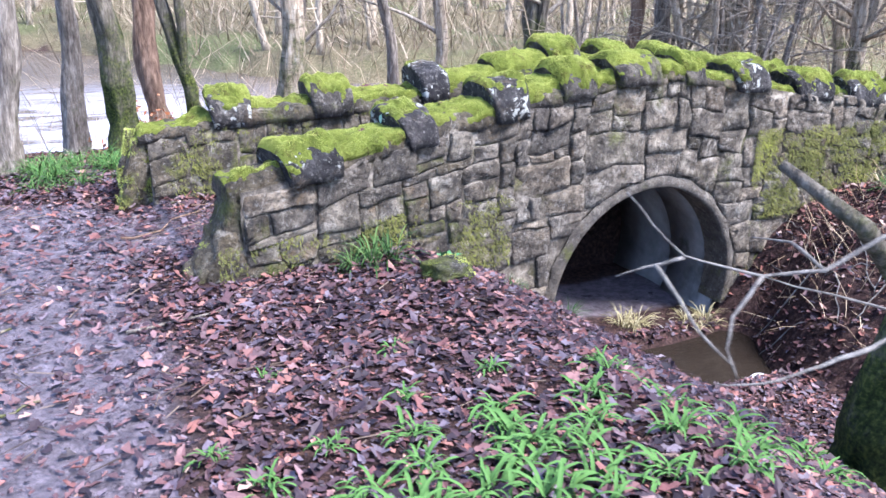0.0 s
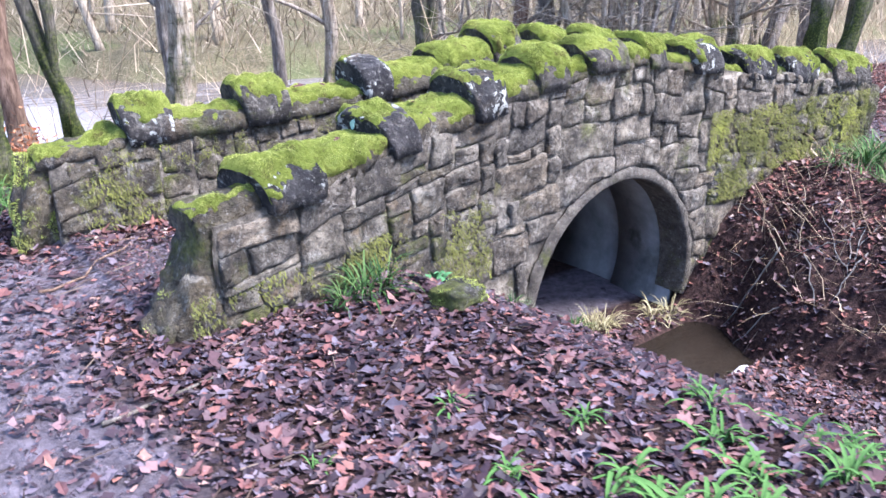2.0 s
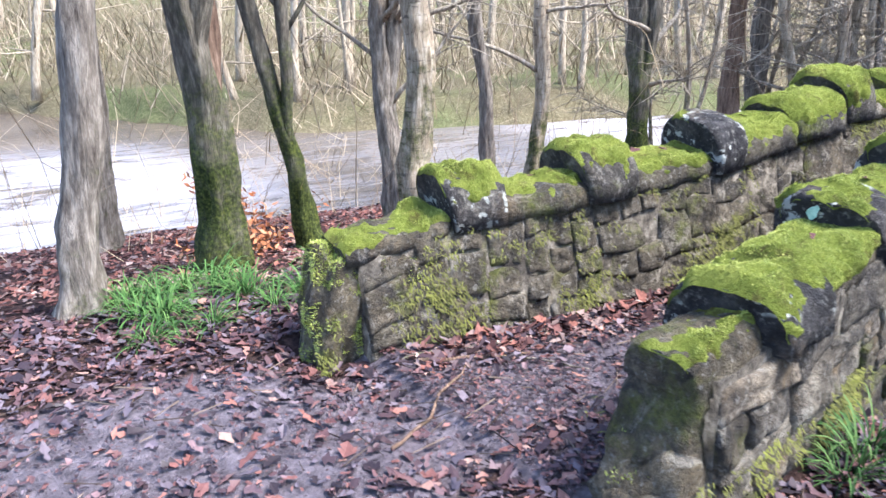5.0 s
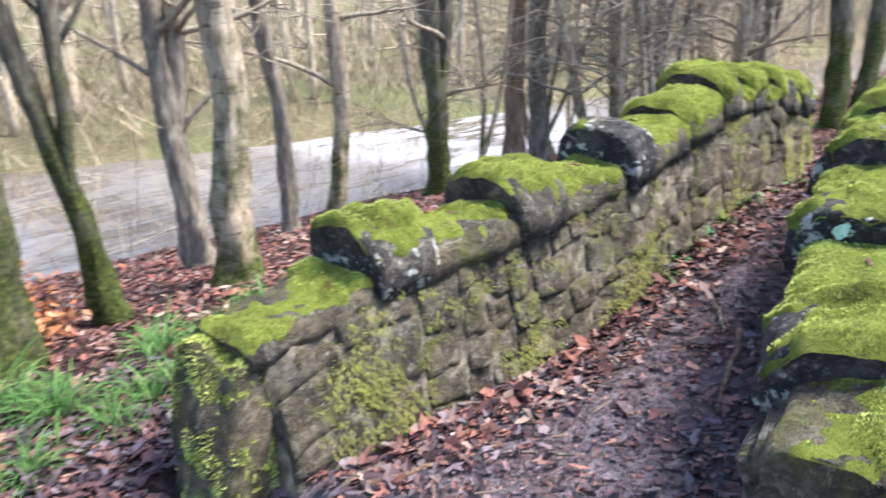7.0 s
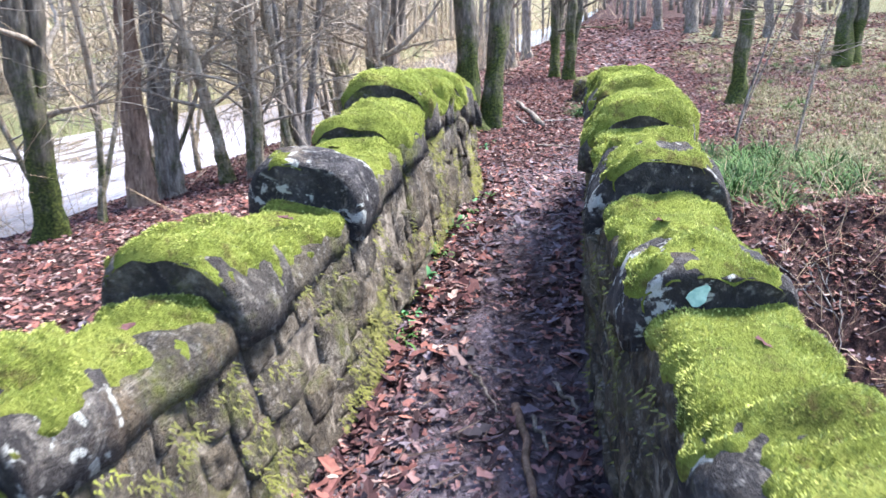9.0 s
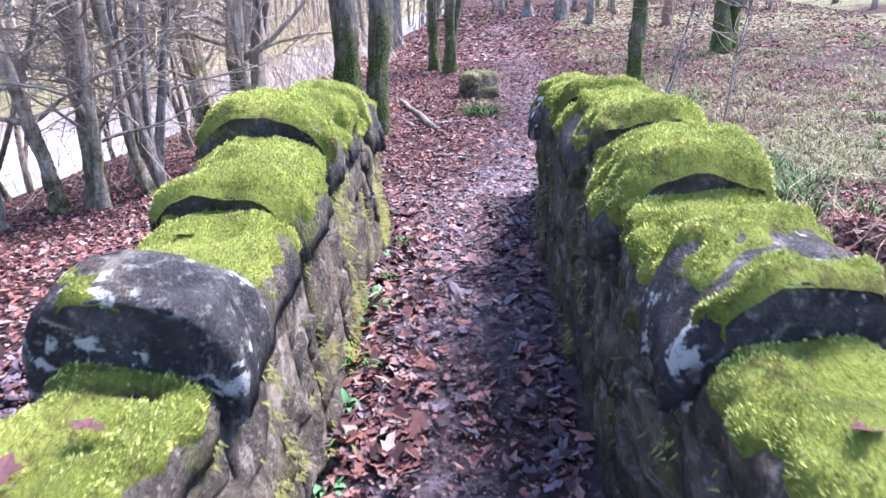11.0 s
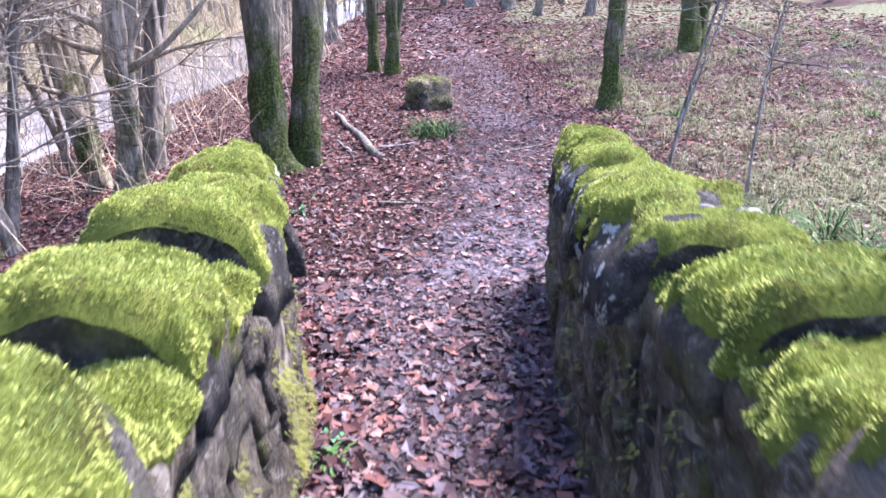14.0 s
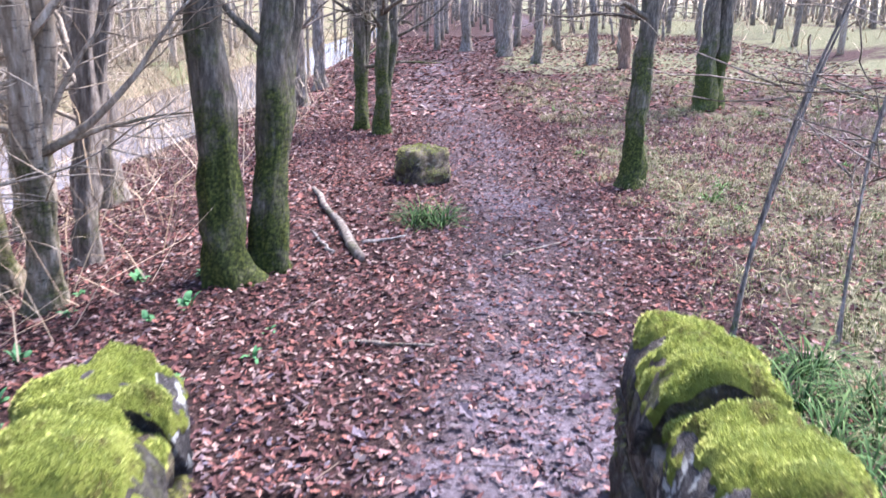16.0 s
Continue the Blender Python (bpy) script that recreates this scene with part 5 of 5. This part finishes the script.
TREES = [
    # x, y, radius, height, lean, bark, limbs from, fork, label
    (0.6, 8.2, 0.135, 11, (-0.06, 0.03), B_MOSS, 2.0, 0.4, "forked tree with a green mossy trunk"),
    (1.1, 9.6, 0.13, 12, (-0.02, 0.0), B_RED, 2.4, 0.0, "straight tree with a reddish trunk"),
    (1.4, 8.6, 0.075, 8, (-0.2, 0.06), B_MOSS, 1.5, 0.3, "slender leaning tree with a forked trunk"),
    (2.26, 8.58, 0.13, 12, (-0.02, 0.03), B_PALE, 2.0, 0.0, "birch with pale bark and moss at its back"),
    (-0.4, 7.5, 0.11, 11, (0.01, 0.0), B_GREY, 2.0, 0.0, "straight grey tree at the edge of the mud"),
    (0.2, 10.4, 0.12, 12, (0.0, 0.0), B_GREY, 2.2, 0.0, "straight grey tree near the river"),
    (2.7, 9.6, 0.1, 10, (-0.07, 0.05), B_GREY, 1.2, 0.1, "slender grey tree on the bank"),
    (4.15, 10.3, 0.08, 10, (-0.03, 0), B_GREY, 1.0, 0.0, "thin grey tree on the bank"),
    (4.65, 10.2, 0.085, 11, (0.01, 0), B_PALE, 1.4, 0.0, "thin pale birch on the bank"),
    (6.15, 10.1, 0.13, 11, (-0.03, 0), B_MOSS, 1.3, 0.13, "forked dark tree on the bank"),
    (7.9, 10.3, 0.13, 12, (-0.03, 0), B_RED, 1.5, 0.0, "tall dark tree on the river bank"),
    (8.35, 10.2, 0.14, 12, (-0.03, 0.0), B_GREY, 1.5, 0.0, "tall grey tree on the river bank"),
    (8.6, 9.6, 0.07, 9, (-0.13, 0.06), B_PALE, 1.2, 0.0, "leaning pale birch on the bank"),
    (9.1, 9.5, 0.09, 9, (-0.14, 0.05), B_PALE, 1.2, 0.1, "leaning pale birch with dark knots"),
    (9.6, 9.2, 0.08, 9, (-0.12, 0.1), B_PALE, 1.0, 0.2, "leaning dark tree on the bank"),
    (10.3, 7.1, 0.15, 12, (-0.01, 0.045), B_MOSS, 2.2, 0.0, "thick tree with a green mossy base"),
    (10.6, 6.9, 0.125, 11, (0.01, -0.075), B_MOSS, 1.5, 0.12, "knotted tree leaning from a mossy base"),
    (10.2, 8.35, 0.11, 9, (0.02, 0.03), B_PALE, 1.0, 0.12, "many-stemmed grey tree on the bank"),
    (10.7, 8.8, 0.09, 9, (-0.02, 0.1), B_PALE, 0.9, 0.16, "many-stemmed grey tree on the bank"),
    (11.3, 8.5, 0.1, 9, (0.02, -0.05), B_GREY, 1.0, 0.1, "grey tree with low twigs"),
    (14.2, 9.4, 0.2, 11, (-0.02, 0.05), B_GREY, 1.5, 0.12, "broad tree at the water's edge"),
    (13.0, 9.8, 0.09, 9, (-0.1, 0.05), B_PALE, 1.2, 0.0, "leaning pale birch above the river bank"),
    (17.2, 6.5, 0.11, 8, (0.05, -0.06), B_MOSS, 1.0, 0.22, "twisted forked tree with yellow-green moss"),
    (17.6, 6.8, 0.1, 8, (0.0, 0.08), B_MOSS, 1.0, 0.15, "twisted tree with yellow-green moss"),
    (13.6, 3.62, 0.13, 9, (0.06, -0.07), B_MOSS, 1.5, 0.05, "leaning mossy tree beside the path"),
    (20.0, 0.85, 0.2, 11, (0.05, -0.05), B_MOSS, 2.0, 0.08, "clump of dark mossy trunks"),
    (20.4, 0.6, 0.17, 11, (0.03, -0.1), B_MOSS, 2.0, 0.08, "clump of dark mossy trunks"),
    (9.1, 4.08, 0.016, 3.2, (0.05, -0.12), B_GREY, 0.6, 0.25, "thin leafless sapling by the path"),
    (9.15, 3.45, 0.012, 2.6, (0.1, -0.25), B_GREY, 0.5, 0.1, "thin leafless sapling by the path"),
    (3.28, 2.2, 0.17, 9, (0.09, -0.1), B_MOSS, 2.2, 0.0, "leaning mossy tree above the stream"),
    (32.4, 3.4, 0.2, 13, (0, 0), B_GREY, 2.5, 0, "dark tree trunk by the far path"),
    (30.0, 2.7, 0.13, 12, (0, 0), B_GREY, 2.5, 0, "dark tree trunk by the far path"),
    (29.1, 1.2, 0.14, 11, (0.05, 0.05), B_GREY, 2.0, 0, "leaning tree by the far path"),
    (28.2, 0.5, 0.15, 12, (0.03, 0), B_RED, 2.0, 0, "tree trunk beyond the clearing"),
    (34.5, 4.6, 0.2, 13, (0, 0), B_GREY, 2.5, 0, "dark tree trunk by the far path"),
    (26.0, 8.5, 0.15, 11, (0, 0), B_GREY, 2.0, 0.1, "dark tree between path and river"),
    (22.0, 8.4, 0.13, 11, (-0.03, 0), B_GREY, 1.6, 0.1, "dark tree between path and river"),
]
rt = random.Random(3)
for _ in range(16):
    x, y = rt.uniform(6.5, 14.5), rt.uniform(8.6, 11.8)
    TREES.append((x, y, rt.uniform(0.025, 0.055), rt.uniform(5, 8), (rt.uniform(-0.22, 0.05), rt.uniform(-0.05, 0.12)), rt.choice((B_PALE, B_PALE, B_GREY)), 0.7, rt.choice((0, 0.25)), "slender pale leaning tree on the river bank"))
for i, (x, y, r, h, lean, bark, low, fork, label) in enumerate(TREES):
    bank = x > 2.5 and y > 8.4 and x < 20
    bare_tree(x, y, r, h, lean, bark, label, 100 + i, limbs=16 if r > 0.05 else 3 if r < 0.02 else 8, low=min(low, 0.9) if bank else low, twigs=9 if bank else 5, fork=fork, fork_at={0: 1.5, 2: 0.95, 9: 0.8}.get(i, 0.35), bend=0.9 if r < 0.06 and x > 3 else 0.38 if r < 0.12 else 0.24)

# a dark bough of the tree above the stream
def bough():
    thing = tagged(new("fallen_bough"), "dark mossy bough leaning over the stream", "branch")
    thing.matrix_basis = pose(3.2, 2.05, float(ground_z(3.2, 2.05)))
    pts = [Vector((2.38, 2.16, 1.07)), Vector((2.46, 1.84, 0.92)), Vector((3.2, 2.05, 0.35)), Vector((3.3, 1.8, float(ground_z(3.3, 1.8)) - 0.03))]
    v, f = tube([q - thing.location for q in pts], [0.02, 0.035, 0.045, 0.05], 9, 5, 0.3)
    mesh("bough", v, f, B_MOSS, thing)


bough()
stick(10.8, 6.25, 13.3, 6.95, 0.045, B_GREY, "grey fallen log lying beside the trees", 40)
stick(11.3, 6.3, 11.5, 5.95, 0.02, B_LICHEN, "broken pale branch beside the fallen log", 41)
stick(11.0, 6.5, 11.6, 6.75, 0.018, B_LICHEN, "broken pale branch beside the fallen log", 42)
stick(4.5, 4.45, 4.4, 4.0, 0.014, B_PALE, "bare stick lying in the stream", 43)
for i in range(14):
    a = rp.uniform(0, 6.28)
    x, y = rp.uniform(5.0, 5.6), rp.uniform(3.7, 4.7)
    stick(x, y, x + 0.4 * math.cos(a), y + 0.4 * math.sin(a), rp.uniform(0.004, 0.009), B_LICHEN, "thin dead stem hanging on the stream bank", 50 + i)

# far woods on the hillside and beyond the path
wood = ([], [])
rw = random.Random(77)
spots = []
for _ in range(300):
    x = rw.uniform(-14, 60)
    y = float(river_far(x)) + 0.8 + abs(rw.gauss(0, 1)) * 14
    spots.append((x, y))
for _ in range(60):
    spots.append((rw.uniform(18, 45), rw.uniform(-26, -5)))
dark_from = len(spots)
for _ in range(330):
    spots.append((rw.uniform(33, 75), rw.uniform(-26, 12)))
dark_wood = ([], [])
for k7, (x, y) in enumerate(spots):
    stand = wood if k7 < dark_from else dark_wood
    z0, h, r = float(ground_z(x, y)) - 0.1, rw.uniform(7, 11), rw.uniform(0.04, 0.14)
    lx, ly, ph = rw.gauss(0, 0.05), rw.gauss(0, 0.05), rw.uniform(0, 6)
    pts = [(x + lx * h * t + 0.12 * math.sin(t * 9 + ph), y + ly * h * t, z0 + h * t) for t in (0, 0.05, 0.12, 0.22, 0.35, 0.55, 0.8, 1)]
    add(stand, tube(pts, [r * 1.3, r, r * .95, r * .88, r * .75, r * .55, r * .3, 0.01], 6))
    for _ in range(9):
        i = rw.randint(2, 6)
        p, a, u = Vector(pts[i]), rw.uniform(0, 6.28), rw.uniform(-0.1, 1.0)
        d = Vector((math.cos(a) * math.cos(u), math.sin(a) * math.cos(u), math.sin(u)))
        ln = rw.uniform(0.8, 2.4)
        add(stand, tube([p, p + d * ln * 0.5, p + d * ln + Vector((0, 0, rw.uniform(-.2, .3)))], [r * 0.3, r * 0.2, 0.005], 4))
tagged(mesh("far_woods", dark_wood[0], dark_wood[1], B_GREY), "dark leafless woodland beyond the end of the path", "trees", kind="stuff")
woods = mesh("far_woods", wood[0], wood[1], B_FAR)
tagged(woods, "leafless woodland on the far river bank, bright haze in its bark colour", "trees", kind="stuff")


def near_branch():
    """A lichened branch of a sapling that stands beside the start of the walk."""
    thing = tagged(new("sapling"), "bare sapling with pale lichened twigs beside the path", "tree")
    thing.matrix_basis = pose(1.95, 0.55, float(ground_z(1.95, 0.55)) - 0.05)
    v, f = tube([(0, 0, 0), (0.02, 0.0, 0.5), (-0.03, 0.03, 0.95), (-0.02, 0.05, 1.5), (0.03, 0.02, 2.2), (0.0, 0.05, 3.0)], [0.035, 0.028, 0.025, 0.02, 0.014, 0.005], 8, 3, 0.2)
    mesh("trunk", v, f, B_GREY, thing)
    rays = [[(1.93, 0.56, 1.35), (1.265, 0.903, 1.342), (1.167, 0.933, 1.286), (1.077, 0.981, 1.27), (0.954, 1.045, 1.301), (0.892, 1.137, 1.399)],
            [(1.97, 0.56, 0.9), (1.237, 0.843, 1.18), (1.115, 0.856, 1.148), (1.009, 0.884, 1.129), (0.943, 0.917, 1.122)],
            [(1.077, 0.981, 1.27), (1.012, 0.969, 1.211), (0.978, 0.944, 1.165), (0.981, 0.912, 1.125)],
            [(0.954, 1.045, 1.301), (0.9, 1.081, 1.279), (0.859, 1.103, 1.258)],
            [(0.916, 1.07, 1.284), (0.951, 0.986, 1.189), (0.969, 0.911, 1.151)],
            [(1.95, 0.56, 1.1), (1.309, 0.906, 1.202), (1.171, 0.939, 1.244), (1.077, 0.981, 1.27)],
            [(1.167, 0.933, 1.286), (1.152, 0.999, 1.316), (1.122, 1.061, 1.31)]]
    base = Vector(thing.location)
    for k4, line in enumerate(rays):
        pts = [Vector(p) - base for p in line]
        dense, rad = [], []
        for a4, b4 in zip(pts[:-1], pts[1:]):
            for s in range(4):
                p = a4.lerp(b4, s / 4)
                dense.append(p + noise.noise_vector(p * 14 + Vector((k4, 0, 0))) * 0.006)
        dense.append(pts[-1])
        r0 = 0.0055 if k4 < 2 else 0.004
        rad = [max(0.0014, r0 * (1 - 0.8 * i / len(dense))) for i in range(len(dense))]
        v, f = tube(dense, rad, 6, k4, 0.4)
        mesh("twig", v, f, B_LICHEN, thing)
    return thing


near_branch()


def brush(name, n, place, lo, hi, thick, mat, label, seed, lift=1.3):
    """Thin bare twigs standing in scrub."""
    g = np.random.default_rng(seed)
    p = place(g, n)
    n = len(p)
    z = ground_z(p[:, 0], p[:, 1]) - 0.03
    a, u, ln = g.uniform(0, 6.283, n), g.uniform(0.0, 1.2, n), g.uniform(lo, hi, n)
    d = np.stack([np.cos(a) * np.cos(u), np.sin(a) * np.cos(u), np.sin(u)], -1)
    side = np.stack([-np.sin(a), np.cos(a), np.zeros(n)], -1) * (thick * g.uniform(0.5, 1.3, n))[:, None]
    base = np.concatenate([p, z[:, None] + (g.uniform(0, 1, n) ** 2 * lift)[:, None]], 1)
    sag = np.stack([g.normal(0, .12, n), g.normal(0, .12, n), g.uniform(-.25, .1, n)], -1) * ln[:, None]
    mid, tip = base + d * (ln * 0.55)[:, None], base + d * ln[:, None] + sag
    V = np.stack([base - side, base + side, mid - side * 0.7, mid + side * 0.7, tip - side * .15, tip + side * .15], 1).reshape(-1, 3)
    F = (np.array([(0, 1, 3, 2), (2, 3, 5, 4)])[None] + (np.arange(n) * 6)[:, None, None]).reshape(-1, 4)
    ob = tri_soup(name, V, F, mat)
    return tagged(ob, label, "undergrowth", kind="stuff")


def far_bank(g, n):
    x = g.uniform(-14, 55, n)
    return np.stack([x, river_far(x) + 0.3 + np.abs(g.normal(0, 1, n)) * 13], -1)


def near_bank(g, n):
    x = g.uniform(-1, 30, n)
    y = river_near(x) - np.abs(g.normal(0, 1, n)) * 2.0 + 0.2
    return np.stack([x, y], -1)[y > 8.8]


def mid_bank(g, n):
    x = g.uniform(8.5, 22, n)
    return np.stack([x, g.uniform(7.6, 11.0, n)], -1)


def stream_bank(g, n):
    return np.stack([g.uniform(4.95, 6.6, n), g.uniform(3.2, 4.75, n)], -1)


def far_path(g, n):
    x, y = g.uniform(24, 70, n), g.uniform(-24, 12, n)
    return np.stack([x, y], -1)[(np.abs(y - path_centre(x)) > 2.0) & (x > 30 - y * 0.0)]


brush("bank_scrub", 30000, far_bank, 0.4, 1.9, 0.011, M_BRUSH, "pale leafless scrub on the far river bank", 31)
brush("bank_scrub", 2600, near_bank, 0.5, 2.0, 0.0045, M_TWIG, "fine bare twigs along the near river bank", 32)
brush("bank_scrub", 1300, mid_bank, 0.4, 1.5, 0.004, M_TWIG, "tangle of pale bare twigs between the bank trees", 34)
brush("stream_bank_stems", 520, stream_bank, 0.15, 0.55, 0.0028, M_TWIG, "thin pale stems trailing over the stream bank", 35, 0.02)
brush("woodland_scrub", 5000, far_path, 0.4, 1.6, 0.012, M_TWIG, "bare scrub between the far trees", 33)

# a young beech that keeps its copper leaves
beech = tagged(new("beech_sapling"), "young beech keeping dry copper-orange leaves on the bank", "tree")
beech.matrix_basis = pose(1.0, 8.9, float(ground_z(1.0, 8.9)) - 0.03)
stems = ([], [])
lv, lf, rb = [], [], random.Random(9)
for _ in range(16):
    a, u, ln = rb.uniform(0, 6.28), rb.uniform(0.2, 1.4), rb.uniform(0.3, 0.8)
    d = Vector((math.cos(a) * math.cos(u), math.sin(a) * math.cos(u), math.sin(u)))
    add(stems, tube([Vector((0, 0, 0)), d * ln * 0.5, d * ln + Vector((0, 0, -0.05))], [0.009, 0.006, 0.002], 5))
    for _ in range(34):
        p = d * ln * rb.uniform(0.3, 1.05) + Vector((rb.uniform(-.1, .1), rb.uniform(-.1, .1), rb.uniform(-.08, .06)))
        s1, s2 = Vector((rb.uniform(-1, 1), rb.uniform(-1, 1), rb.uniform(-.6, .6))).normalized(), Vector((rb.uniform(-1, 1), rb.uniform(-1, 1), rb.uniform(-1, .2))).normalized()
        q = len(lv)
        lv += [p, p + s1 * 0.03 + s2 * 0.016, p + s1 * 0.065, p + s1 * 0.03 - s2 * 0.016]
        lf.append((q, q + 1, q + 2, q + 3))
mesh("stems", stems[0], stems[1], B_GREY, beech)
leaves = tri_soup("leaves", lv, lf, blade_material("copper_leaf", (0.3, 0.1, 0.04), (0.45, 0.19, 0.09), (0.55, 0.3, 0.17)), beech)
leaves["kind"] = "stuff"

# single leaves that have come to rest on the copings
LEAF_MESH = []
for s in range(3):
    g3 = random.Random(70 + s)
    outline = [(-0.5, 0.0), (-0.3, 0.26), (-0.05, 0.2), (0.08, 0.4), (0.22, 0.2), (0.5, 0.05), (0.24, -0.16), (0.1, -0.42), (-0.04, -0.2), (-0.28, -0.3)]
    vs = [(x, y * g3.uniform(0.8, 1.1), 0.14 * abs(y) + g3.uniform(0, 0.08)) for x, y in outline] + [(0, 0, 0.0)]
    me = bpy.data.meshes.new("fallen_leaf")
    me.from_pydata(vs, [], [(10, i, (i + 1) % 10) for i in range(10)])
    me.materials.append(M_LEAF_RED)
    LEAF_MESH.append(me)
for s, (wall, row, off, size) in enumerate([(LEFT, 4, 0.02, 0.1), (LEFT, 4, -0.05, 0.07), (LEFT, 9, 0.03, 0.09), (LEFT, 13, -0.02, 0.09), (LEFT, 15, 0.0, 0.08), (RIGHT, 2, -0.03, 0.07), (RIGHT, 4, 0.05, 0.06), (RIGHT, 10, -0.02, 0.07),
                                          (RIGHT, 12, 0.03, 0.075), (RIGHT, 14, -0.04, 0.09), (RIGHT, 16, 0.02, 0.08), (LEFT, 6, 0.04, 0.06), (LEFT, 2, -0.06, 0.07), (LEFT, 11, 0.05, 0.08)]):
    x0, x1, zt = (LEFT_COPING if wall is LEFT else RIGHT_COPING)[row][:3]
    x = x0 + (x1 - x0) * (0.35 + 0.3 * ((s * 37) % 10) / 10)
    ob = new("fallen_leaf", LEAF_MESH[s % 3])
    slope = float(wall.top(x1) - wall.top(x0)) / (x1 - x0) * 0.8
    ob.matrix_basis = Matrix.Translation(wall.at(x, off, zt - 0.008 + (x - (x0 + x1) / 2) * slope)) @ pose(0, 0, 0, 6, -5, s * 77) @ Matrix.Scale(size, 4)
    tagged(ob, "curled red-brown leaf lying on the mossy coping", "leaf", "leaves on the copings")

# a pale green lichen rosette on the end of a dark coping stone
vs = [(0, 0.046 * math.cos(a) * (1 + 0.25 * math.sin(a * 3 + 1)), 0.042 * math.sin(a) * (1 + 0.2 * math.cos(a * 4))) for a in np.linspace(0, 2 * math.pi, 18, endpoint=False)]
k = Mat("pale_green_lichen", 0.9, 0.1)
k.colour(k.ramp(k.noise(60, 4), [(0.3, (0.25, 0.42, 0.33)), (0.7, (0.45, 0.62, 0.5))]))
lich = mesh("lichen", vs + [(-0.006, 0, 0)], [(18, (i + 1) % 18, i) for i in range(18)], k.m, right_parapet, "pale green lichen rosette")
lich.matrix_basis = pose(1.858, 4.87, 0.775) @ Matrix.Scale(0.75, 4)

# ---- the wall stones, last ----
outer_low = lambda x: float(np.interp(x, [0.6, 1.8, 2.6, 3.1, 5.0, 5.3, 5.9, 6.6, 7.3], [-0.15, -0.3, -0.65, -1.25, -1.25, -0.8, -0.3, -0.2, -0.3]))
inner_low = lambda x: float(path_z(x)) - 0.06
outer_moss = lambda x, z: 0.85 if (x > 5.2 and z < 0.45) or (x < 2.4 and z < 0.12) or x < 0.95 else 0.06
wall_moss(RIGHT, -1, right_parapet, 5.1, 7.2, lambda x: -0.3, lambda x: 0.45, -0.1, 3, 30000, M_WALLFIBRE)
wall_moss(RIGHT, -1, right_parapet, 0.7, 2.75, lambda x: -0.3, lambda x: 0.22, 0.05, 4, 12000, M_WALLFIBRE)
wall_moss(RIGHT, 1, right_parapet, 0.7, 7.2, lambda x: float(path_z(x)), wall_top, 0.32, 5, 9000, M_WALLFIBRE)
wall_moss(LEFT, -1, left_parapet, 0.3, 6.9, lambda x: float(path_z(x)), left_top, 0.27, 6, 40000, M_WALLFIBRE)
lay_face(RIGHT, -1, right_parapet, outer_low, 4, outer_moss, 0.0, 0.022)
lay_face(RIGHT, 1, right_parapet, inner_low, 5, lambda x, z: 0.0, -0.006, 0.014, M_STONE_INNER)
lay_face(LEFT, -1, left_parapet, inner_low, 6, lambda x, z: 0.0, -0.01, 0.012, M_STONE_INNER)
lay_face(LEFT, 1, left_parapet, lambda x: float(ground_z(x, 6.7, False)) - 0.1, 7, lambda x, z: 0.5, 0.0, 0.02)
